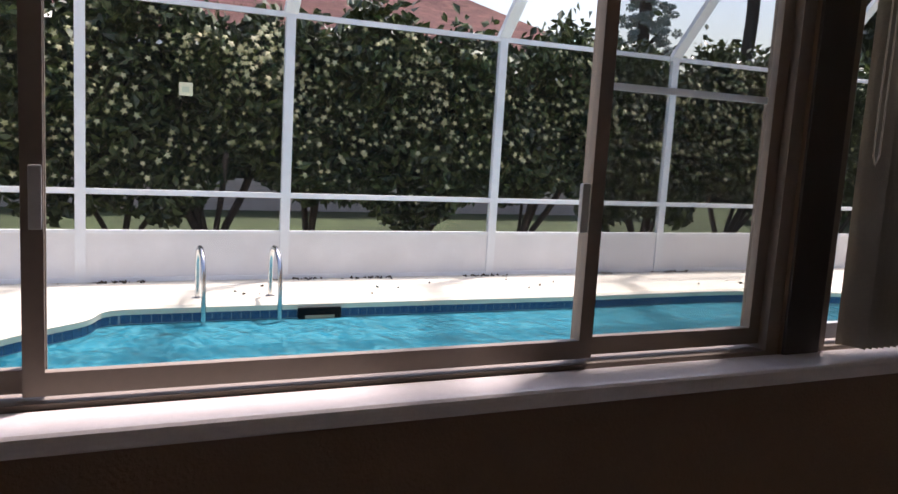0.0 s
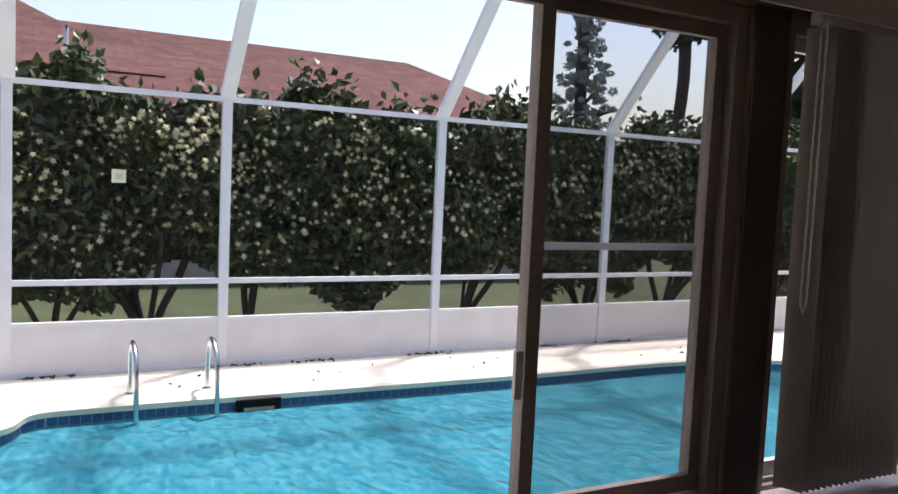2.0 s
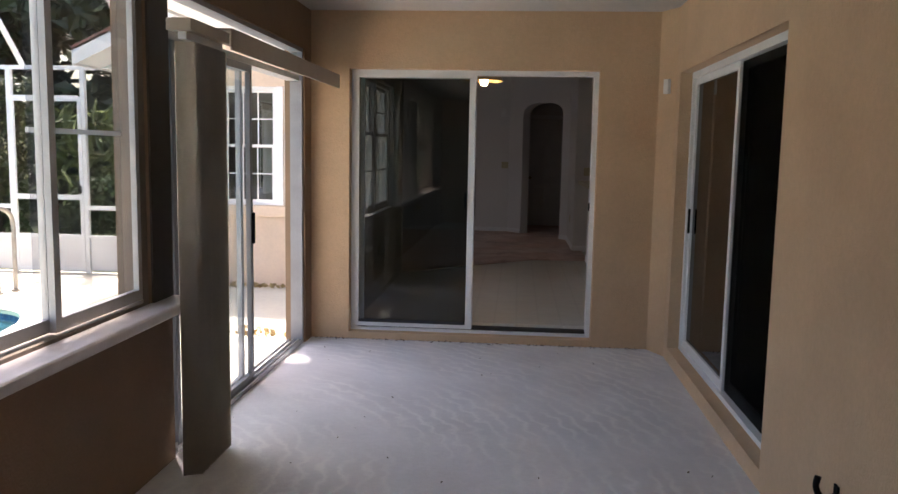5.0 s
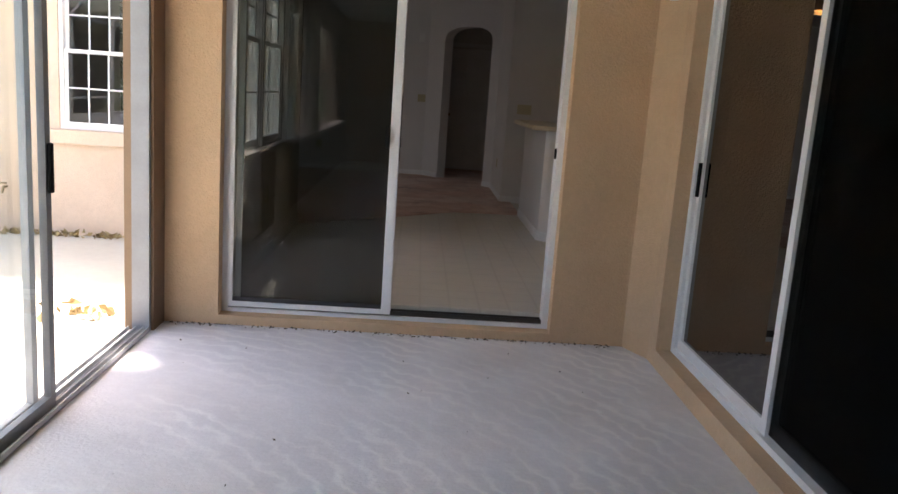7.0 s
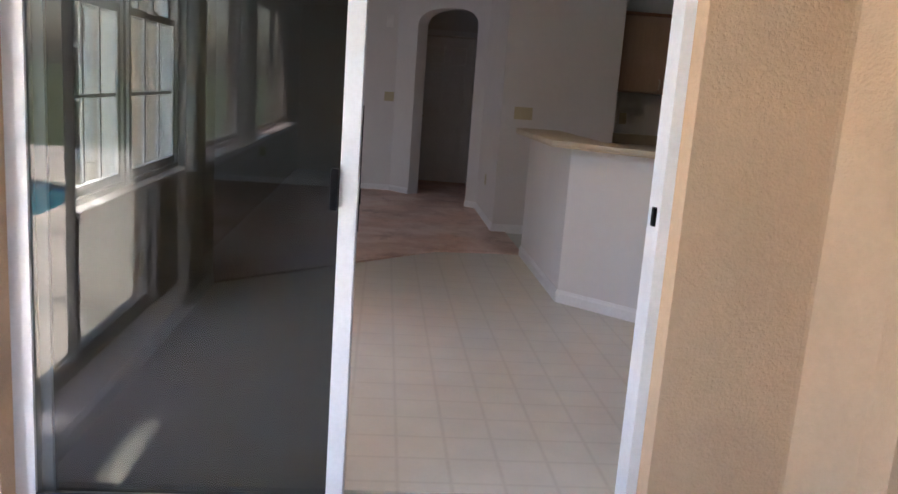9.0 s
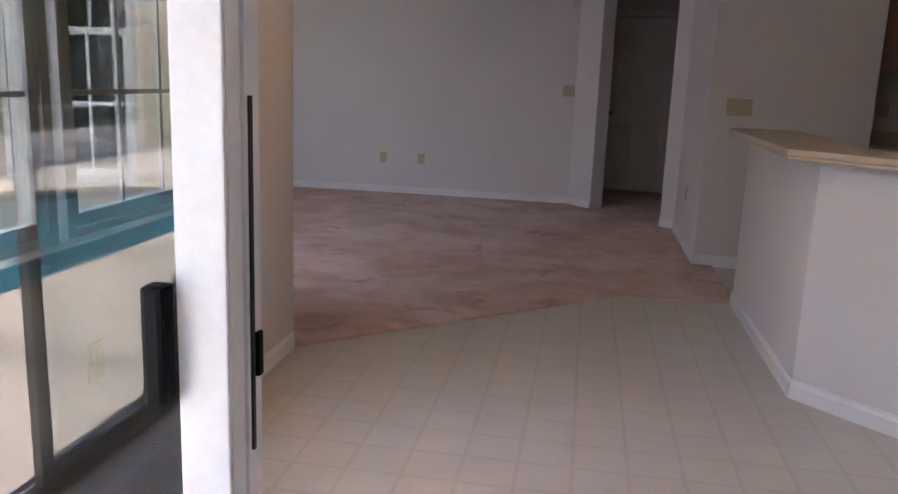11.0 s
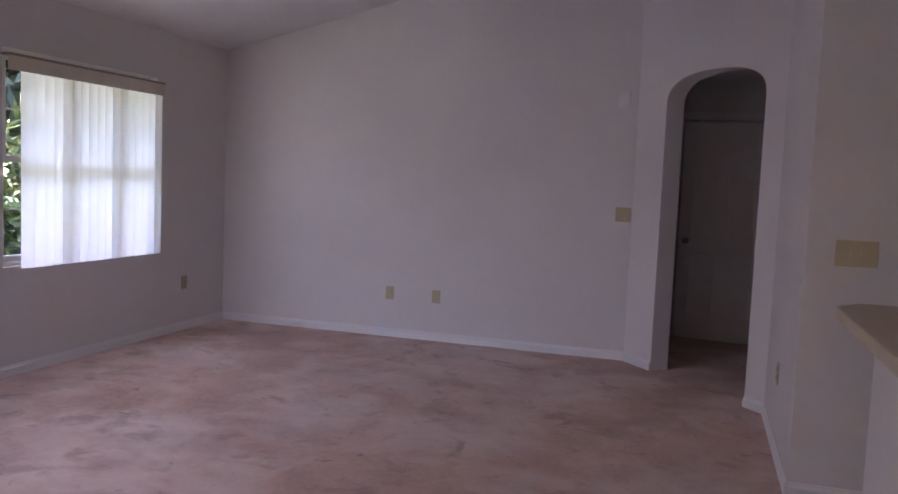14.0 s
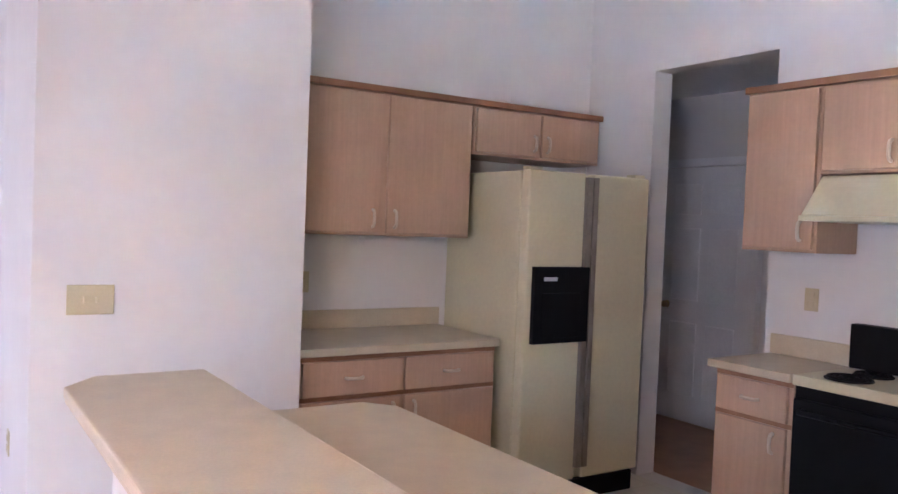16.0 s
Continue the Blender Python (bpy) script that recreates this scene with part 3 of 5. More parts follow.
part("fascia", B(-0.235, -9.6, 2.285, -0.222, -2.62, 2.435, 0.003), VALANCE, val)
part("top_board", B(-0.369, -9.6, 2.425, -0.236, -2.62, 2.437), VALANCE, val)
part("end_return", B(-0.369, -2.634, 2.285, -0.236, -2.62, 2.424), VALANCE, val)


def vane_light():
    m = bpy.data.materials.new("translucent_cream_vane")
    m.use_nodes = True
    n, l = m.node_tree.nodes, m.node_tree.links
    tr, ad = n.new("ShaderNodeBsdfTranslucent"), n.new("ShaderNodeMixShader")
    tr.inputs[0].default_value = (0.90, 0.87, 0.78, 1)
    p = n["Principled BSDF"]
    p.inputs["Base Color"].default_value = (0.84, 0.80, 0.71, 1)
    l.new(p.outputs[0], ad.inputs[1])
    l.new(tr.outputs[0], ad.inputs[2])
    ad.inputs[0].default_value = 0.75
    l.new(ad.outputs[0], n["Material Output"].inputs[0])
    return m


VL = vane_light()


def vane_stack(name, label, x, y0, y1, z0, z1, n, turn=70, vm=None, fan=7):
    st = thing(name, label, "vertical blinds")
    part("head_rail", B(x - 0.02, y0 - 0.02, z1, x + 0.02, y1 + 0.02, z1 + 0.035, 0.004), WHITE_PLASTIC, st)
    rnd = random.Random(len(name) + n)
    for i in range(n):
        y = y0 + (y1 - y0) * (i + 0.5) / n
        a = radians(turn + rnd.uniform(-fan, fan))
        bm = bmesh.new()
        cols = []
        for k in range(5):
            s = (k / 4 - 0.5) * 0.089
            bow = 0.008 * (1 - (2 * k / 4 - 1) ** 2)
            px, py = x + s * math.cos(a) - bow * math.sin(a), y + s * math.sin(a) + bow * math.cos(a)
            cols.append((bm.verts.new((px, py, z0)), bm.verts.new((px, py, z1 - 0.005))))
        for c, d in zip(cols, cols[1:]):
            f = bm.faces.new((c[0], d[0], d[1], c[1]))
            f.smooth = True
        bmesh.ops.solidify(bm, geom=bm.faces[:], thickness=0.0012)
        part("vane", bm, vm or VANE, st)
    return st


vb1 = vane_stack("vertical_blinds", "beige vertical blinds drawn into a stack between the windows", -0.285, -5.75, -5.26, 0.86, 2.27, 18, 22)
part("pull_cord", merge(cyl((-0.24, -5.80, 1.45), (-0.24, -5.80, 2.27), 0.003, 6), cyl((-0.22, -5.80, 1.45), (-0.22, -5.80, 2.27), 0.003, 6), tube([(-0.24, -5.80, 1.45), (-0.23, -5.80, 1.42), (-0.22, -5.80, 1.45)], 0.003, 6)), VANE, vb1, "white looped pull cord")
dv = thing("door_valance", "beige blind valance above the pool door", "valance")
part("fascia", B(-0.135, -2.58, 2.02, -0.122, -0.16, 2.125, 0.003), VALANCE, dv)
part("top_board", B(-0.369, -2.58, 2.115, -0.136, -0.16, 2.125), VALANCE, dv)
part("track_end", B(-0.25, -3.06, 2.047, -0.136, -2.581, 2.10, 0.004), VALANCE, dv, "dark end of the blind track")
vane_stack("vertical_blinds", "beige vertical blinds stacked at the pool door", -0.185, -3.02, -2.62, 0.012, 2.01, 18, 22)

# pool door of the lanai
d2 = thing("door_2", "aluminium sliding glass door standing open to the pool deck", "sliding door", kind="structure")
part("door_frame", frame_bm("x", -0.48, 0.095, DOOR_L[0], DOOR_L[1], -0.015, 2.31, 0.03), GREY_FRAME, d2)
part("transom", B(-0.50, DOOR_L[0] + 0.05, 2.06, -0.40, DOOR_L[1] - 0.05, 2.10), ALU_GREY, d2)
sash(d2, "x", -0.475, -2.73, -1.52, 0.02, 2.06, 0.045, 0.03, CLEAR, GREY_FRAME, "fixed_panel")
s2 = sash(d2, "x", -0.435, -2.66, -1.45, 0.02, 2.06, 0.045, 0.03, CLEAR, GREY_FRAME, "sliding_panel")
part("handle", B(-0.404, -1.49, 0.93, -0.385, -1.46, 1.13, 0.006), BLACK, s2, "black pull handle")
part("track", merge(*[B(x, DOOR_L[0] + 0.05, 0.012, x + 0.006, DOOR_L[1] - 0.05, 0.035) for x in (-0.495, -0.455, -0.415, -0.385)]), ALU_GREY, d2, "grey floor track")

# sliders into the house
d3 = thing("door_3", "white framed sliding glass door into a dim room", "sliding door", kind="structure")
part("door_frame", frame_bm("x", 2.535, 0.10, RD[0], RD[1], 0.10, 2.14, 0.045), ALU, d3)
s3 = sash(d3, "x", 2.555, -1.66, RD[1] - 0.04, 0.13, 2.10, 0.05, 0.03, DARK_GLASS, ALU, "fixed_panel")
s4 = sash(d3, "x", 2.59, RD[0] + 0.04, -1.61, 0.13, 2.10, 0.05, 0.03, DARK_GLASS, ALU, "sliding_panel")
ds = part("screen", B(2.57, RD[0] + 0.045, 0.14, 2.573, -1.65, 2.09), DARK_SCREEN, d3, "dark insect screen")
part("handle", B(2.54, -0.535, 0.98, 2.555, -0.51, 1.16, 0.004), BLACK, s3, "black pull handle")

# ceiling lamp, sensor and hook of the lanai
cl = thing("ceiling_light", "boxy white ceiling light with a ribbed glass shade", "ceiling light", at=(0.92, -1.76, LH))
part("base", B(-0.13, -0.10, -0.03, 0.13, 0.10, -0.0005, 0.006), WHITE_PLASTIC, cl)
bm = prism([(-0.10, -0.08), (0.10, -0.08), (0.10, 0.08), (-0.10, 0.08)], -0.12, -0.03)
for v in bm.verts:
    if v.co.z < -0.1:
        v.co.x *= 0.66
        v.co.y *= 0.66
part("shade", softened(bm, 0.01), mat("frosted_shade", (0.62, 0.60, 0.55), 0.3), cl, "frosted glass shade")
part("screw", cyl((0.13, 0, -0.015), (0.16, 0, -0.012), 0.008), BRASS, cl)
sn = thing("alarm_sensor", "small white alarm sensor on the stucco", "sensor", at=(2.41, -0.215, 2.06), rz=-64)
part("case", B(-0.03, -0.03, -0.055, 0.03, 0.0, 0.055, 0.008), WHITE_PLASTIC, sn)
hk = thing("hose_hook", "small black metal hook on the stucco wall", "hook", at=(LX1, -3.70, 0.30))
part("plate", B(-0.008, -0.02, 0.02, 0.0, 0.02, 0.10, 0.003), BLACK, hk)
part("bar", tube(curve_pts([(-0.005, 0, 0.06), (-0.05, 0, 0.05), (-0.075, 0, 0.09), (-0.07, 0, 0.13)], 5), 0.012, 8), BLACK, hk)

# ---------------------------------------------------------------- outside: ground, deck, pool
POOL = curve_pts([(-2.62, -0.52), (-2.42, -0.95), (-2.38, -2.5), (-2.38, -5.2), (-2.45, -7.2), (-2.85, -8.1), (-3.5, -8.62), (-4.25, -8.62), (-4.72, -8.25), (-5.02, -7.9), (-5.32, -7.72),
                  (-5.36, -7.2), (-5.34, -5.5), (-5.30, -3.5), (-5.32, -1.6), (-5.18, -0.5), (-4.85, 0.25), (-4.45, 0.78), (-4.0, 0.98), (-3.5, 0.82), (-3.2, 0.36), (-3.02, -0.22)], 6, True)


def offset_loop(pts, d):
    out = []
    n = len(pts)
    for i in range(n):
        a, b = Vector(pts[i - 1]), Vector(pts[(i + 1) % n])
        t = (b - a).normalized()
        nn = Vector((t.y, -t.x))
        out.append((pts[i][0] + nn.x * d, pts[i][1] + nn.y * d))
    return out


def area(pts):
    return 0.5 * sum(pts[i - 1][0] * pts[i][1] - pts[i][0] * pts[i - 1][1] for i in range(len(pts)))


if area(POOL) < 0:
    POOL = POOL[::-1]


def band(loop_a, za, loop_b, zb):
    bm = bmesh.new()
    A = [bm.verts.new((x, y, za)) for x, y in loop_a]
    C = [bm.verts.new((x, y, zb)) for x, y in loop_b]
    for i in range(len(A)):
        j = (i + 1) % len(A)
        f = bm.faces.new((A[i], A[j], C[j], C[i]))
        f.smooth = True
    return bm


def holed(outer, hole, z):
    bm = bmesh.new()
    edges = []
    for loop in (outer, hole):
        vs = [bm.verts.new((x, y, z)) for x, y in loop]
        edges += [bm.edges.new((vs[i - 1], vs[i])) for i in range(len(vs))]
    bmesh.ops.triangle_fill(bm, use_beauty=True, edges=edges)
    bmesh.ops.recalc_face_normals(bm, faces=bm.faces)
    for f in bm.faces:
        if f.normal.z < 0:
            f.normal_flip()
    return bm


COPE = offset_loop(POOL, 0.26)
DECKM = mat("pale_pool_deck", (0.66, 0.61, 0.50), 0.85, var=0.10, scale=1.2, bump=0.3, bscale=140)
COPEM = mat("pale_coping", (0.72, 0.66, 0.52), 0.8, var=0.08, scale=2, bump=0.2, bscale=120)
deck_bm = holed([(-6.62, -13.0), (LX0 - 0.16, -13.0), (LX0 - 0.16, 0.1), (NX - 0.16, 0.1), (NX - 0.16, 2.65), (-3.05, 2.65), (-3.05, 3.3), (-6.62, 3.3)], COPE, DECK)
struct("pavement_pool_deck", merge(deck_bm, B(-6.625, -13.0, -0.4, -6.621, 3.3, DECK - 0.001), B(-6.62, 3.301, -0.4, -3.05, 3.305, DECK - 0.001)), DECKM, "sun-bleached pool deck", "deck")
struct("pavement_pool_coping", merge(band(COPE, DECK + 0.001, offset_loop(POOL, 0.24), DECK + 0.014), band(offset_loop(POOL, 0.24), DECK + 0.014, offset_loop(POOL, 0.0), DECK + 0.016), band(offset_loop(POOL, 0.0), DECK + 0.016, offset_loop(POOL, -0.025), DECK - 0.005), band(offset_loop(POOL, -0.025), DECK - 0.005, offset_loop(POOL, -0.02), DECK - 0.05), band(offset_loop(POOL, -0.02), DECK - 0.05, POOL, DECK - 0.052)), COPEM, "rounded cream pool coping", "coping")


def tile_mat():
    m = mat("blue_pool_tile", (0.03, 0.10, 0.22), 0.2, var=0.4, scale=40)
    return m


TILE = tile_mat()
TILE_BAND = struct("pool_tile_band", band(POOL, DECK - 0.045, POOL, -0.245), mat("pale_tile_grout", (0.25, 0.33, 0.40), 0.8), "dark blue waterline tiles with pale joints", "tiles")
PLASTER = mat("turquoise_pool_plaster", (0.16, 0.58, 0.68), 0.8, var=0.10, scale=1.5, fine=0.04)
basin = bmesh.new()
vs = [basin.verts.new((x, y, -1.5)) for x, y in offset_loop(POOL, -0.12)]
basin.faces.new(vs)
bmesh.ops.triangulate(basin, faces=basin.faces[:])
struct("pool_basin", merge(band(POOL, -0.245, offset_loop(POOL, -0.12), -1.5), basin), PLASTER, "turquoise plastered pool basin", "pool")


def water_body(m):
    """Turquoise light scattered back by the water, with pale ripples."""
    n, l = m.node_tree.nodes, m.node_tree.links
    t = next(k for k in n if k.bl_idname == "ShaderNodeBsdfTransparent")
    far = t.outputs[0].links[0].to_socket
    tc, mp, no, rp, df, mx = (n.new(k) for k in ("ShaderNodeTexCoord", "ShaderNodeMapping", "ShaderNodeTexNoise", "ShaderNodeValToRGB", "ShaderNodeBsdfDiffuse", "ShaderNodeMixShader"))
    mp.inputs["Scale"].default_value = (1.0, 2.2, 1)
    no.inputs["Scale"].default_value, no.inputs["Detail"].default_value, no.inputs["Distortion"].default_value = 8.0, 5, 0.8
    e = rp.color_ramp.elements
    e[0].position, e[1].position = 0.38, 0.70
    e[0].color, e[1].color = (0.016, 0.165, 0.225, 1), (0.075, 0.29, 0.335, 1)
    l.new(tc.outputs["Object"], mp.inputs[0])
    l.new(mp.outputs[0], no.inputs["Vector"])
    l.new(no.outputs["Fac"], rp.inputs[0])
    l.new(rp.outputs[0], df.inputs[0])
    sp, sh = n.new("ShaderNodeSeparateXYZ"), n.new("ShaderNodeMapRange")
    sh.inputs["From Min"].default_value, sh.inputs["From Max"].default_value = -1.6, -0.3
    sh.inputs["To Min"].default_value, sh.inputs["To Max"].default_value = 0.86, 0.30
    l.new(tc.outputs["Object"], sp.inputs[0])
    l.new(sp.outputs["Y"], sh.inputs["Value"])
    l.new(sh.outputs[0], mx.inputs[0])
    l.new(t.outputs[0], mx.inputs[1])
    l.new(df.outputs[0], mx.inputs[2])
    l.new(mx.outputs[0], far)


def water_mat():
    m = glass_mat("pool_water", (0.55, 0.90, 0.93), 0.16, 1.33, 0.3)
    water_body(m)
    n, l = m.node_tree.nodes, m.node_tree.links
    tc, no, mp, bp = (n.new(k) for k in ("ShaderNodeTexCoord", "ShaderNodeTexNoise", "ShaderNodeMapping", "ShaderNodeBump"))
    mp.inputs["Scale"].default_value = (1.0, 1.6, 1)
    no.inputs["Scale"].default_value, no.inputs["Detail"].default_value, no.inputs["Distortion"].default_value = 4.0, 4, 0.8
    bp.inputs["Strength"].default_value, bp.inputs["Distance"].default_value = 0.6, 0.08
    l.new(tc.outputs["Object"], mp.inputs[0])
    l.new(mp.outputs[0], no.inputs["Vector"])
    l.new(no.outputs["Fac"], bp.inputs["Height"])
    for k in n:
        if k.bl_idname in ("ShaderNodeFresnel", "ShaderNodeBsdfGlossy"):
            l.new(bp.outputs[0], k.inputs["Normal"])
    return m


surf = bmesh.new()
surf.faces.new([surf.verts.new((x, y, WATER)) for x, y in offset_loop(POOL, -0.002)])
bmesh.ops.triangulate(surf, faces=surf.faces[:])
wat = struct("water_pool", surf, water_mat(), "clear turquoise rippled pool water", "water")
wat.visible_shadow = False
for k, (yy, zz) in enumerate(((0.28, -0.30), (-0.12, -0.55), (-0.52, -0.82))):
    pts = [p for p in POOL if p[1] > yy - 0.05 and p[0] > -4.75]
    c = [(x * 0.985 - 0.06, y * 0.985) for x, y in pts]
    cx = [p for p in curve_pts([c[-1], (-4.3, yy - 0.18), (-3.8, yy - 0.28), (-3.35, yy - 0.2), c[0]], 5)][1:-1]
    struct("pool_step_%s" % ("upper", "middle", "lower")[k], prism(c + cx, -1.5, zz), mat("pale_step_plaster", (0.55, 0.72, 0.72), 0.7), "pale plastered pool step under the water", "step")
# skimmer
sk = thing("pool_skimmer", "dark skimmer mouth in the pool wall", "skimmer", at=(-5.315, -6.02, WATER + 0.02))
part("opening", B(-0.01, -0.19, -0.06, 0.015, 0.19, 0.075), BLACK, sk)
part("weir", B(0.012, -0.13, -0.05, 0.02, 0.13, 0.01), mat("tan_weir", (0.35, 0.30, 0.2)), sk)
# ladder rails
lad = thing("pool_ladder", "curved stainless steel pool ladder rails", "pool ladder", at=(-5.40, -6.70, DECK))
for y in (-0.31, 0.31):
    part("rail", tube(curve_pts([(-0.22, y, 0.0), (-0.22, y, 0.30), (-0.16, y, 0.44), (-0.02, y, 0.46), (0.12, y, 0.36), (0.17, y, 0.15), (0.17, y, -0.3), (0.17, y, -0.7)], 6), 0.021, 10), STEEL, lad)
    part("base_ring", cyl((-0.22, y, 0), (-0.22, y, 0.02), 0.045, 16), STEEL, lad)
hr = thing("pool_handrail", "bent stainless steel handrail at the pool steps", "handrail", at=(-4.20, 0.0, DECK))
part("rail", tube(curve_pts([(0.0, 1.86, 0.0), (0.0, 1.86, 0.40), (0.0, 1.855, 0.74), (0.0, 1.79, 0.87), (0.0, 1.62, 0.93), (0.0, 1.34, 0.945), (0.0, 1.22, 0.90), (0.0, 0.90, 0.72), (0.0, 0.56, 0.53), (0.0, 0.47, 0.42), (0.0, 0.50, 0.31), (0.0, 0.62, 0.30), (-0.02, 1.0, 0.37), (-0.04, 1.40, 0.42), (-0.05, 1.57, 0.38), (-0.05, 1.63, 0.27), (-0.05, 1.635, 0.0)], 6), 0.024, 10), RAIL, hr)
for x, y in ((0.0, 1.86), (-0.05, 1.635)):
    part("base_ring", cyl((x, y, 0), (x, y, 0.02), 0.05, 16), RAIL, hr)

# ---------------------------------------------------------------- pool cage
CX, CT, CR = -6.5, 2.50, 0.75
POSTS = [-12.6, -10.3, -7.92, -6.08, -3.78, -1.47, 0.86]
cage = thing("pool_cage", "white aluminium screened pool cage with a solid kick panel", "pool cage")


def cbar(name, p, q, a, b):
    """Box beam between two points, a wide and b deep."""
    p, q = Vector(p), Vector(q)
    L = (q - p).length
    bm = B(-a / 2, -b / 2, 0, a / 2, b / 2, L)
    up = "X" if abs((q - p).normalized().z) < 0.95 else "Y"
    bm.transform(Matrix.Translation(p) @ (q - p).to_track_quat("Z", up).to_matrix().to_4x4())
    return part(name, bm, ALU, cage)


ENDY = 3.22
RUN, RISE = 1.25, 1.35
for y in POSTS:
    cbar("post", (CX, y, DECK), (CX, y, CT), 0.06, 0.09)
    cbar("sloping_beam", (CX, y, CT), (CX + RUN, y, CT + RISE), 0.055, 0.13)
    cbar("roof_beam", (CX + RUN, y, CT + RISE), (1.9, y, CT + RISE), 0.05, 0.13)
cbar("corner_post", (CX, ENDY, DECK), (CX, ENDY, CT), 0.08, 0.08)
cbar("hip_beam", (CX, ENDY, CT), (CX + RUN, ENDY - RUN, CT + RISE), 0.05, 0.06)
for a, b in zip(POSTS, POSTS[1:] + [ENDY]):
    cbar("top_rail", (CX, a + 0.032, CT - 0.02), (CX, b - 0.032, CT - 0.02), 0.05, 0.05)
    cbar("chair_rail", (CX, a + 0.032, CR), (CX, b - 0.032, CR), 0.05, 0.05)
    cbar("kick_rail", (CX, a + 0.032, 0.385), (CX, b - 0.032, 0.385), 0.03, 0.05)
    cbar("base_rail", (CX, a + 0.032, DECK + 0.02), (CX, b - 0.032, DECK + 0.02), 0.04, 0.05)
    part("kick_panel", B(CX - 0.008, a + 0.04, DECK + 0.03, CX + 0.008, b - 0.04, 0.37), mat("white_kick_panel", (0.74, 0.73, 0.73), 0.5, var=0.08, scale=3) if a == POSTS[0] else bpy.data.materials["white_kick_panel"], cage, "white kick panel with grime along its foot")
    sc = part("screen", B(CX - 0.002, a + 0.04, 0.41, CX + 0.001, b - 0.04, CT - 0.04), CAGE_SCREEN, cage)
EX = [CX, -5.06, -4.10, -3.07]
for x in EX[1:]:
    cbar("end_post", (x, ENDY, DECK), (x, ENDY, CT), 0.06, 0.06)
cbar("end_post", (-2.98, ENDY - 0.7, 2.52), (-2.98, ENDY - 0.71, 2.9), 0.04, 0.04)
for x0, x1 in zip(EX, EX[1:]):
    cbar("top_rail", (x0 + 0.03, ENDY, CT - 0.02), (x1 - 0.03, ENDY, CT - 0.02), 0.05, 0.05)
    if x0 != -5.06:
        cbar("chair_rail", (x0 + 0.03, ENDY, CR), (x1 - 0.03, ENDY, CR), 0.05, 0.05)
        cbar("kick_rail", (x0 + 0.03, ENDY, 0.385), (x1 - 0.03, ENDY, 0.385), 0.03, 0.05)
    part("kick_panel", B(x0 + 0.04, ENDY - 0.008, DECK + 0.03, x1 - 0.04, ENDY + 0.008, 0.37), bpy.data.materials["white_kick_panel"], cage)
    part("screen", B(x0 + 0.04, ENDY - 0.001, 0.41, x1 - 0.04, ENDY + 0.002, CT - 0.04), CAGE_SCREEN, cage)
for x in (-4.87, -3.4):
    cbar("sloping_beam", (x, ENDY, CT), (x, ENDY - RUN, CT + RISE), 0.045, 0.05)
cbar("ridge_rail", (CX + RUN, -12.6, CT + RISE + 0.002), (CX + RUN, ENDY - RUN, CT + RISE + 0.002), 0.06, 0.12)
cbar("ridge_rail", (CX + RUN, ENDY - RUN, CT + RISE), (1.9, ENDY - RUN, CT + RISE), 0.06, 0.12)
em = bmesh.new()
em.faces.new([em.verts.new(p) for p in ((CX, ENDY, CT), (-3.0, ENDY, CT), (-3.0, ENDY - RUN, CT + RISE), (CX + RUN, ENDY - RUN, CT + RISE))])
part("sloping_screen", em, CAGE_SCREEN, cage)
cd = thing("screen_door", "white framed screen door in the pool cage", "screen door")
for p, q, a in (((-5.02, 0), (-5.02, 2.10), 0), ((-4.14, 0), (-4.14, 2.10), 0)):
    part("stile", B(p[0] - 0.022, ENDY - 0.045, DECK + 0.02, p[0] + 0.022, ENDY - 0.012, 2.12), ALU, cd)
for z, h in ((DECK + 0.02, 0.05), (0.36, 0.05), (0.85, 0.06), (2.07, 0.07)):
    part("rail", B(-4.998, ENDY - 0.045, z, -4.162, ENDY - 0.012, z + h), ALU, cd)
part("door_kick_panel", B(-4.998, ENDY - 0.035, DECK + 0.07, -4.162, ENDY - 0.022, 0.36), bpy.data.materials["white_kick_panel"], cd)
part("handle", B(-4.16, ENDY - 0.075, 0.93, -4.135, ENDY - 0.045, 1.03, 0.004), BLACK, cd)
tag = thing("paper_tag", "small cream tag hung on the cage screen", "tag", at=(CX, -7.03, 1.71))
part("card", B(0.003, -0.06, -0.06, 0.008, 0.06, 0.06, 0.001), mat("cream_tag", (0.75, 0.72, 0.5), 0.7), tag)
part("mark", B(0.0082, -0.035, -0.03, 0.0095, 0.03, 0.02), mat("faded_print", (0.55, 0.58, 0.42), 0.7), tag)

# ---------------------------------------------------------------- planting and neighbours
GRASS = mat("mown_grass", (0.055, 0.075, 0.025), 0.95, var=0.45, scale=1.2, bump=0.8, bscale=200, fine=0.2)
bm = bmesh.new()
out = [(-400, -400), (400, -400), (400, 400), (-400, 400)]
hole = [(-6.60, -12.9), (-0.55, -12.9), (6.0, -12.9), (6.0, 9.0), (-2.8, 9.0), (-2.8, 3.25), (-6.60, 3.25)]
struct("ground", holed(out, hole, -0.26), GRASS, "mown lawn reaching to the horizon", "lawn")


